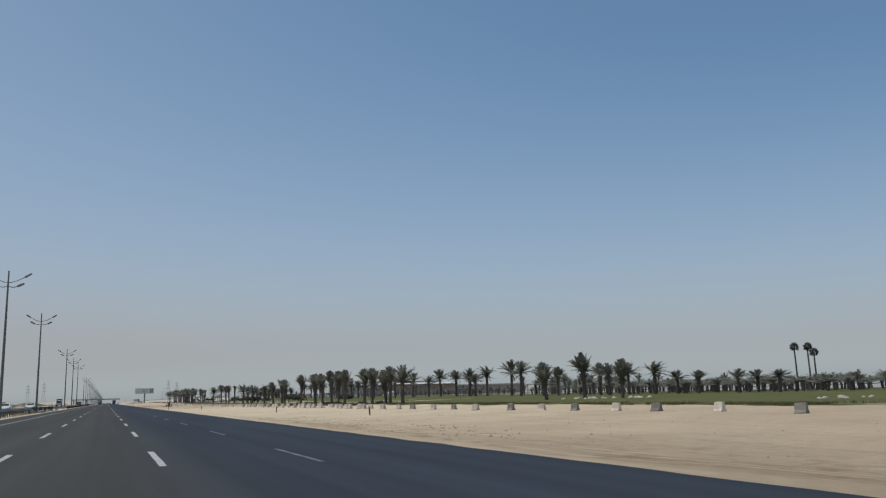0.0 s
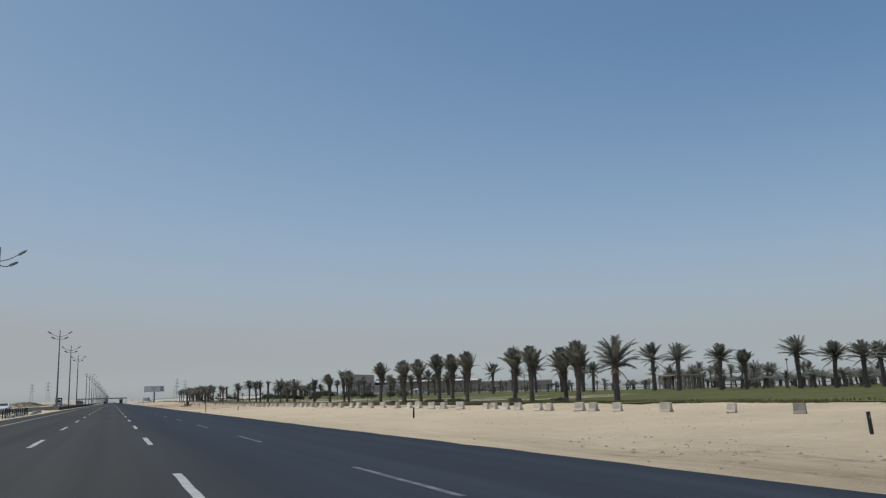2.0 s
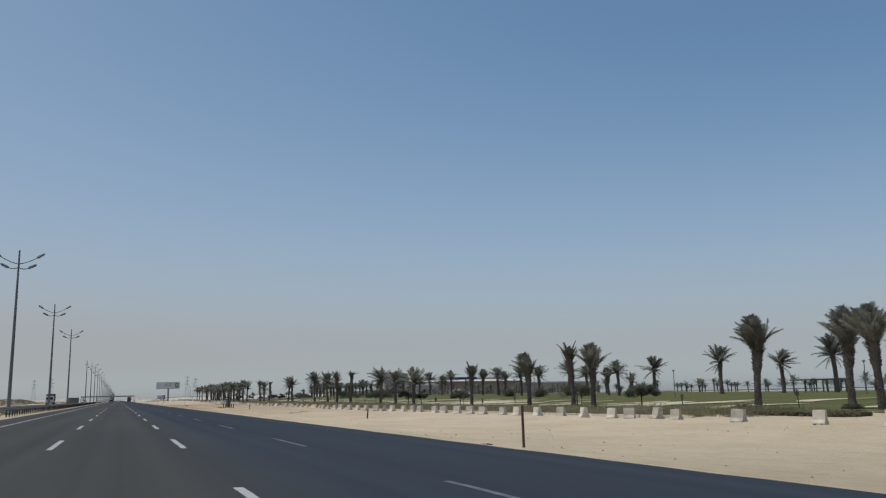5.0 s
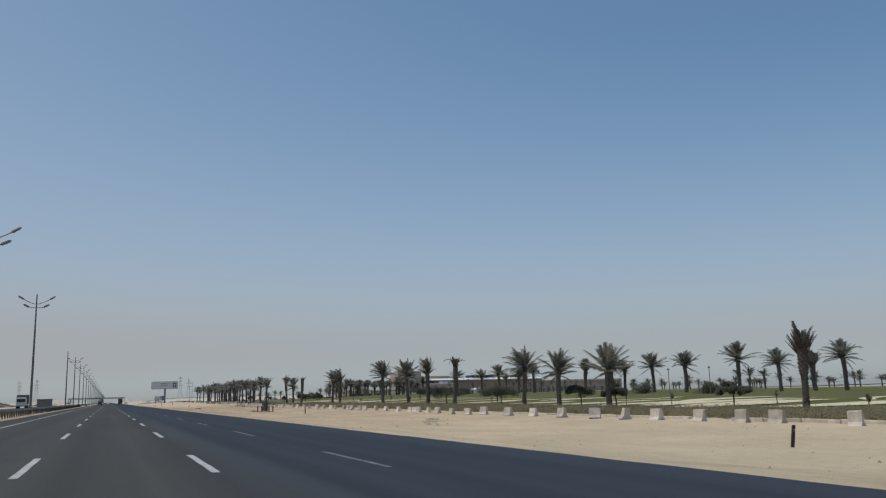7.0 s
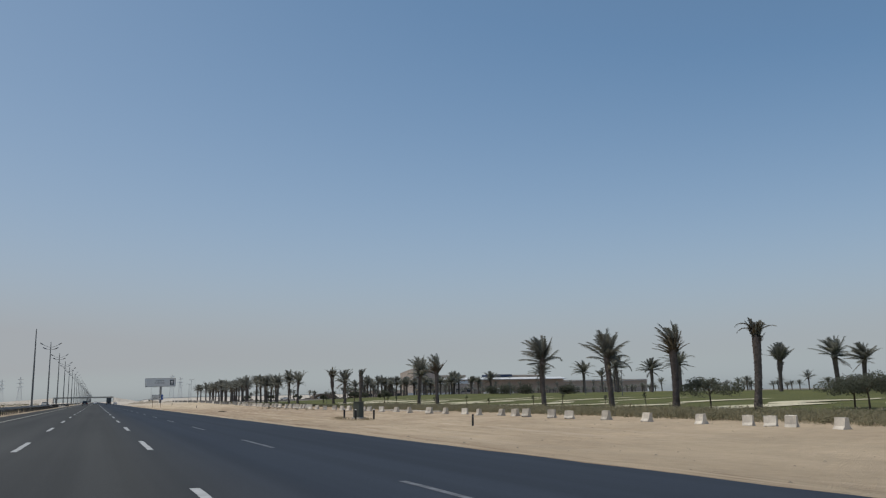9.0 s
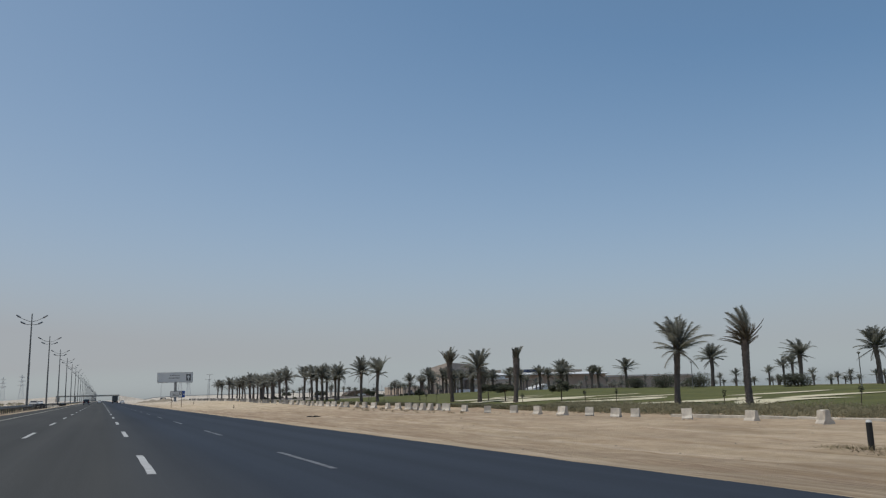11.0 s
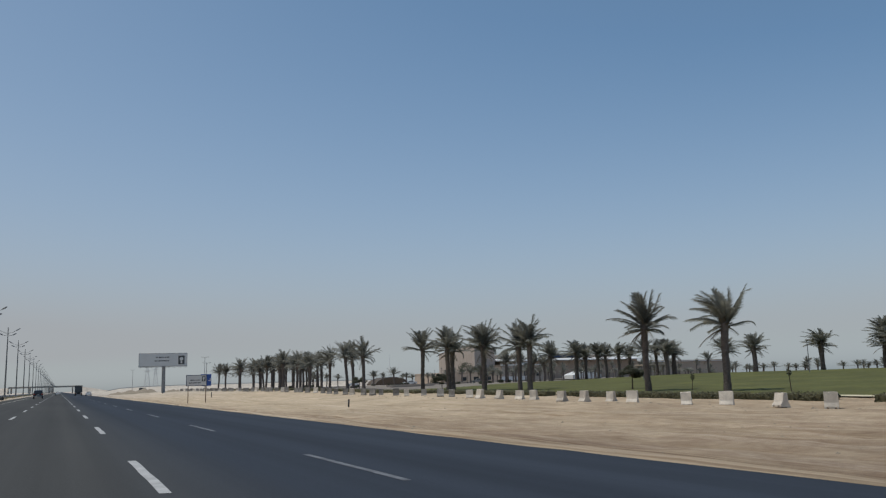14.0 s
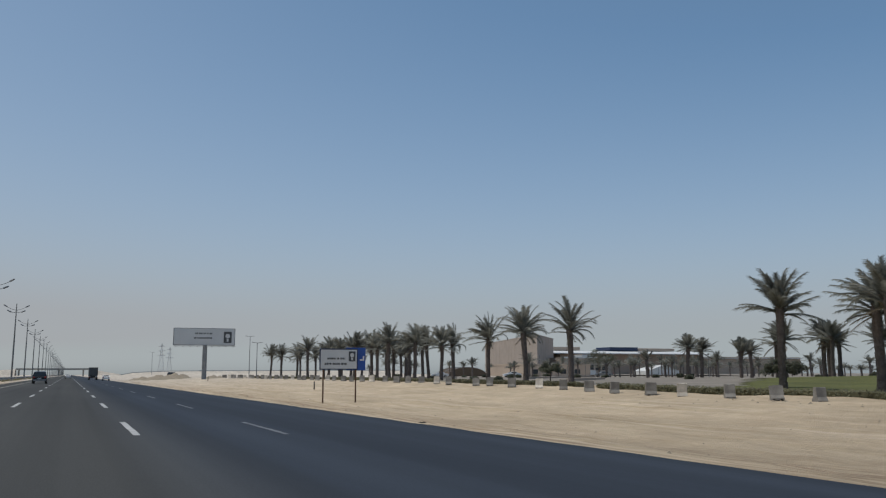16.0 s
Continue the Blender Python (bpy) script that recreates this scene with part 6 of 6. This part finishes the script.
arch = thing("shade_tunnel", pose(124, 762, height(124, 762) - 0.1), "dark brown arched shade net tunnel beyond the car park", "shelter")
bm = bmesh.new()
rows = [[bm.verts.new((7.5 * math.cos(math.pi * k / 12), y, 3.2 * math.sin(math.pi * k / 12))) for k in range(13)] for y in (-5, 5)]
for k in range(12):
    bm.faces.new((rows[0][k], rows[0][k + 1], rows[1][k + 1], rows[1][k]))
bm.faces.new(rows[0][::-1])
bm.faces.new(rows[1])
part("net", bm, M_BARK, arch)
for y in (-5.05, 0, 5.05):
    bm = bmesh.new()
    tube(bm, [(7.6 * math.cos(math.pi * k / 12), y, 3.25 * math.sin(math.pi * k / 12)) for k in range(13)], [0.07] * 13, 6)
    part("hoop", bm, M_STEEL, arch)
low, hx, hy = building("low_house", 148, 176, 760, 790, 4.2, M_WALL, "small flat-roofed grey service building beside the palms")
for k in range(4):
    bm = bmesh.new()
    box(bm, -hx + 3 + k * 6, -hx + 5.5 + k * 6, -hy - 0.04, -hy + 0.05, 1.2, 2.8)
    part("window", bm, M_GLASS, low)


def pergola(x, y, w, d, h, mat, label):
    g = height(x, y)
    e = thing("shade_shelter", pose(x, y, g), label, "shelter", "shade shelters")
    bm = bmesh.new()
    box(bm, -w / 2, w / 2, -d / 2, d / 2, h, h + 0.28, 0.03)
    part("roof", bm, mat, e)
    for sx in (-0.45, -0.15, 0.15, 0.45):
        for sy in (-0.42, 0.42):
            bm = bmesh.new()
            box(bm, sx * w - 0.09, sx * w + 0.09, sy * d - 0.09, sy * d + 0.09, -0.2, h)
            part("post", bm, mat, e)


pergola(118, 214, 8, 5, 3.0, M_WALL, "pale flat-roofed shade shelter among the palms")
pergola(118, 271, 9, 5, 2.2, M_POLE, "dark flat-roofed shade shelter among the palms")
pergola(120, 586, 8, 5, 2.7, M_WALL, "grey flat-roofed shade shelter beyond the lawn")


def garden_lamp(x, y, h=4.2, label="slim dark garden lamp on the lawn"):
    g = height(x, y)
    e = thing("garden_lamp", pose(x, y, g, 0, 0, rng.uniform(0, 360)), label, "lamp", "garden lamps")
    bm = bmesh.new()
    tube(bm, [(0, 0, -0.2), (0, 0, h)], [0.07, 0.05], 8)
    part("pole", bm, M_POLE, e)
    bm = bmesh.new()
    tube(bm, [(0, 0, h), (0, 0, h + 0.15), (0, 0, h + 0.3)], [0.10, 0.24, 0.06], 10)
    part("head", bm, M_POLE, e)


for x, y in ((88, 152), (86, 200), (90, 236), (84, 268), (88, 335), (88, 324.6), (90, 376), (84, 402), (88, 420), (88, 452), (92, 520), (80, 540)):
    garden_lamp(x, y)

yard_floor = sheet("yard_floor", [180, 206, 260, 360, 460, 560], [700, 760, 820, 880, 940, 1010], lambda x, y: height(x, y) + 0.35, M_YARD)
tagged(yard_floor, "grey concrete yard before the long hall", "yard", kind="structure")
# kerb and pale paving of the car park past the lawn
paving = sheet("paving", [43.5 + 1.8 * i for i in range(34)] + [112, 130, 150, 180, 206], [500 + 2.5 * i for i in range(96)], lambda x, y: height(x, y) + 0.04, M_YARD, lambda x, y: y > min(552 + (x - 50) * 0.9, 594))
tagged(paving, "grey-brown paving of a car park", "paving", kind="structure")

for i in range(16):  # young palms round the car park
    x, y = rng.uniform(64, 118), 628 + i * 9 + rng.uniform(-3, 3)
    stock_palm("full", 3 + i % 3, x, y, height(x, y) + rng.uniform(3.2, 4.6), "young palms round the car park")


for x, y, up in ((112, 655, 3.2), (116, 650, 3.0), (119, 648, 3.3), (123, 643, 3.1), (126, 640, 3.3), (104, 671, 3.0), (98, 678, 3.3), (142, 640, 3.6), (150, 652, 3.2), (131, 668, 3.0), (118, 690, 3.4), (109, 700, 3.1), (160, 668, 3.4), (138, 700, 3.2)):
    stock_palm("full", 3 + int(y) % 3, x, y, height(x, y) + up, "young palms round the car park")


def shrub(x, y, w, h, seed):
    r = random.Random(seed)
    e = thing("shrub", pose(x, y, height(x, y) - 0.05), "broad dark green shrub on the lawn", "shrub", "shrubs on the lawn")
    V, F = [], []
    for _ in range(22):
        a, q = r.uniform(0, 6.28), r.uniform(0, 0.8)
        s = r.uniform(0.3, 0.5) * h
        leaf_cloud(V, F, (math.cos(a) * q * w, math.sin(a) * q * w, r.uniform(0.15, 0.7) * h), (s * 1.2, s * 1.2, s), 120, r, 0.13)
    link_mesh("leaves", V, F, M_LEAF, e)
    bm = bmesh.new()
    for k in range(7):
        a = k * 0.9
        tube(bm, [(0.1 * math.cos(a), 0.1 * math.sin(a), -0.1), (math.cos(a) * w * 0.5, math.sin(a) * w * 0.5, h * 0.6)], [0.06, 0.02], 5)
    part("stems", bm, M_BARK, e)


for i, (x, y, w, h) in enumerate([(96, 470, 3.2, 3.0), (97, 462, 3.0, 2.6), (94, 436, 2.6, 2.2), (95, 352, 2.6, 2.4), (92, 330, 2.2, 2.2), (97, 480, 2.6, 2.6)]):
    shrub(x, y, w, h, 200 + i)

for i in range(22):
    a = random.Random(900 + i)
    shrub(a.uniform(56, 120), a.uniform(592, 600) + i * 5.2, a.uniform(0.5, 1.0), a.uniform(0.6, 1.0), 400 + i)
for i, (x, y, length) in enumerate(((70, 606, 22), (84, 640, 30), (66, 655, 26), (104, 660, 34))):
    e = thing("planter_wall", pose(x, y, height(x, y), 0, 0, 42), "low plastered planter wall on the paving", "wall", "planter walls of the car park")
    bm = bmesh.new()
    box(bm, -length / 2, length / 2, -0.2, 0.2, -0.2, 0.40, 0.02)
    part("wall", bm, M_WALL, e)

for x, y, z in ((256, 842, 8.2), (268, 850, 7.6), (279, 846, 8.4), (286, 838, 7.4), (300, 846, 8.0), (318, 850, 8.6), (330, 842, 7.4), (236, 840, 7.8), (214, 838, 7.2), (345, 846, 8.4), (368, 850, 8.0), (392, 846, 7.6)):
    stock_palm("full", 3 + int(x) % 3, x, y, z, "palms before the hall")
for i, (x, y) in enumerate(((131, 683), (124, 667), (137, 683), (116, 655), (133, 664), (140, 668), (128, 648), (121, 634), (145, 662), (120, 684), (112, 693), (152, 716), (128, 712), (141, 648), (150, 676))):
    stock_palm("full", 3 + i % 3, x, y, height(x, y) + 3.3 + 0.9 * (i * 7 % 5) / 4, "young palms round the car park")
for x, y in ((115, 694.5), (115, 681), (114, 639), (115, 673), (116, 688), (114, 629), (98, 652), (128, 655)):
    garden_lamp(x, y, 4.4, "slim dark lamp on the car park")
for x, y, yaw, paint, label in ((121, 674, 60, M_STEEL, "silver saloon car parked among the young palms"), (104, 690, 75, M_CARWHITE, "white saloon car parked among the young palms"), (88, 700, 70, M_CARWHITE, "white saloon car parked by the avenue")):
    car(x, y, yaw, "sedan", paint, label)
small_tree(111, 662, 7.4, 3.2, 93)
small_tree(118, 668, 6.4, 2.8, 94)
small_tree(236, 852, 9.0, 5.5, 90)
small_tree(178, 700, 5.5, 3.2, 91)

# ---- far things ----
ov = thing("overpass", pose(0, 1500, 0), "long concrete motorway overpass seen far ahead", "bridge")
bm = bmesh.new()
box(bm, -52, 22, -6, 6, 6.5, 7.6)
part("deck", bm, M_KERB, ov)
for s in (-1, 1):
    bm = bmesh.new()
    box(bm, -52, 22, s * 5.8 - 0.15, s * 5.8 + 0.15, 7.6, 8.3)
    part("parapet", bm, M_KERB, ov)
for x in (-49, -30, -10.3, 14.5):
    bm = bmesh.new()
    box(bm, x - 0.7, x + 0.7, -4.5, 4.5, -0.5, 6.4, 0.1)
    part("pier", bm, M_KERB, ov)
for s, x0, x1 in ((-1, -52, -170), (1, 22, 60)):
    verts = [(x0, -8, 7.2), (x0, 8, 7.2), (x1, -8, 0.2), (x1, 8, 0.2), (x0, -22, -0.2), (x0, 22, -0.2), (x1, -9, -0.2), (x1, 9, -0.2)]
    link_mesh("ramp", verts, [(0, 1, 3, 2), (0, 2, 6, 4), (1, 5, 7, 3), (0, 4, 5, 1)], M_SAND, ov)

# the slip road climbing away to the right before the overpass
slip = thing("slip_road", pose(0, 1350, 0), "sandy embankment of a slip road with a dark guard rail on top", "embankment")
crest = [(42, 0.0), (48, 1.2), (56, 2.7), (66, 3.3), (80, 3.9), (120, 4.4), (220, 4.6), (330, 4.6)]
verts = []
for x, z in crest:
    verts += [(x, -8 - 1.6 * z, -0.3), (x, -6, z), (x, 6, z), (x, 8 + 1.6 * z, -0.3)]
link_mesh("bank", verts, [(j * 4 + k, j * 4 + k + 4, j * 4 + k + 5, j * 4 + k + 1) for j in range(len(crest) - 1) for k in range(3)], M_SAND, slip)
bm = bmesh.new()
for (x0, z0), (x1, z1) in zip(crest, crest[1:]):
    vs = [bm.verts.new(v) for v in ((x0, -5.6, z0 + 0.25), (x1, -5.6, z1 + 0.25), (x1, -5.6, z1 + 0.75), (x0, -5.6, z0 + 0.75), (x0, -5.5, z0 + 0.25), (x1, -5.5, z1 + 0.25), (x1, -5.5, z1 + 0.75), (x0, -5.5, z0 + 0.75))]
    for q in ((0, 1, 2, 3), (5, 4, 7, 6), (3, 2, 6, 7), (1, 0, 4, 5)):
        bm.faces.new([vs[k] for k in q])
part("rail", bm, M_STEEL, slip, "dull steel guard rail")
for x in range(46, 200, 8):
    bm = bmesh.new()
    z = float(np.interp(x, [c[0] for c in crest], [c[1] for c in crest]))
    box(bm, x - 0.1, x + 0.1, -5.48, -5.3, z - 0.3, z + 0.8)
    part("post", bm, M_STEEL, slip)


def pylon(x, y, h):
    e = thing("pylon", pose(x, y, 0), "tall steel lattice power pylon on the horizon", "pylon", "power pylons")
    def half(z):
        return 3.6 * (1 - z / h) ** 1.25 + 0.5
    for s in (0, 1, 2, 3):
        sx, sy = ((-1, -1), (1, -1), (1, 1), (-1, 1))[s]
        bm = bmesh.new()
        zs = [h * u / 8 for u in range(9)]
        tube(bm, [(sx * half(z), sy * half(z), z) for z in zs], [0.12] * 9, 4)
        part("leg", bm, M_PYLON, e)
        tx, ty = ((1, -1), (1, 1), (-1, 1), (-1, -1))[s]
        bm = bmesh.new()
        for z0, z1 in zip(zs, zs[1:]):
            tube(bm, [(sx * half(z0), sy * half(z0), z0), (tx * half(z1), ty * half(z1), z1)], [0.08, 0.08], 4)
            tube(bm, [(tx * half(z0), ty * half(z0), z0), (sx * half(z1), sy * half(z1), z1)], [0.08, 0.08], 4)
        part("bracing", bm, M_PYLON, e)
    for z in (0.62, 0.76, 0.9):
        bm = bmesh.new()
        w = 5.2 if z < 0.9 else 4.0
        tube(bm, [(-w, 0, h * z + 0.4), (0, 0, h * z), (w, 0, h * z + 0.4)], [0.15, 0.35, 0.15], 4)
        tube(bm, [(-w, 0, h * z + 0.4), (0, 0, h * z + 2), (w, 0, h * z + 0.4)], [0.12, 0.2, 0.12], 4)
        part("crossarm", bm, M_PYLON, e)
    return e


py = pylon(105, 1596, 40)
for x, y in ((130, 1741), (-139, 1771), (-104, 1652)):
    copy_thing(py, pose(x, y, 0))

for x, y, h in ((46.2, 738, 11.4), (42.3, 709, 8.6), (38.7, 953, 12.0)):
    e = thing("street_lamp", pose(x, y, height(x, y)), "slim grey street lamp beside the junction", "street lamp", "street lamps at the junction")
    bm = bmesh.new()
    tube(bm, [(0, 0, -0.3), (0, 0, h)], [0.12, 0.07], 8)
    part("pole", bm, M_STEEL, e)
    bm = bmesh.new()
    tube(bm, [(-1.3, 0, h + 0.15), (0, 0, h), (1.3, 0, h + 0.15)], [0.09, 0.05, 0.09], 6)
    part("arms", bm, M_STEEL, e)
# low sandy banks and a service road at the junction ahead
bank = sheet("bank", [12 + 4 * i for i in range(30)], [760 + 12 * i for i in range(40)],
             lambda x, y: height(x, y) - 0.3 + 1.9 * max(0, math.sin((x - 12) / 116 * math.pi)) ** 0.8 * max(0, math.sin((y - 760) / 468 * math.pi)) ** 0.7 * (0.7 + 0.5 * noise.noise(Vector((x * 0.05, y * 0.02, 0)))), M_SAND)
tagged(bank, "low bank of pale sand beside the junction", "sand bank", kind="structure")
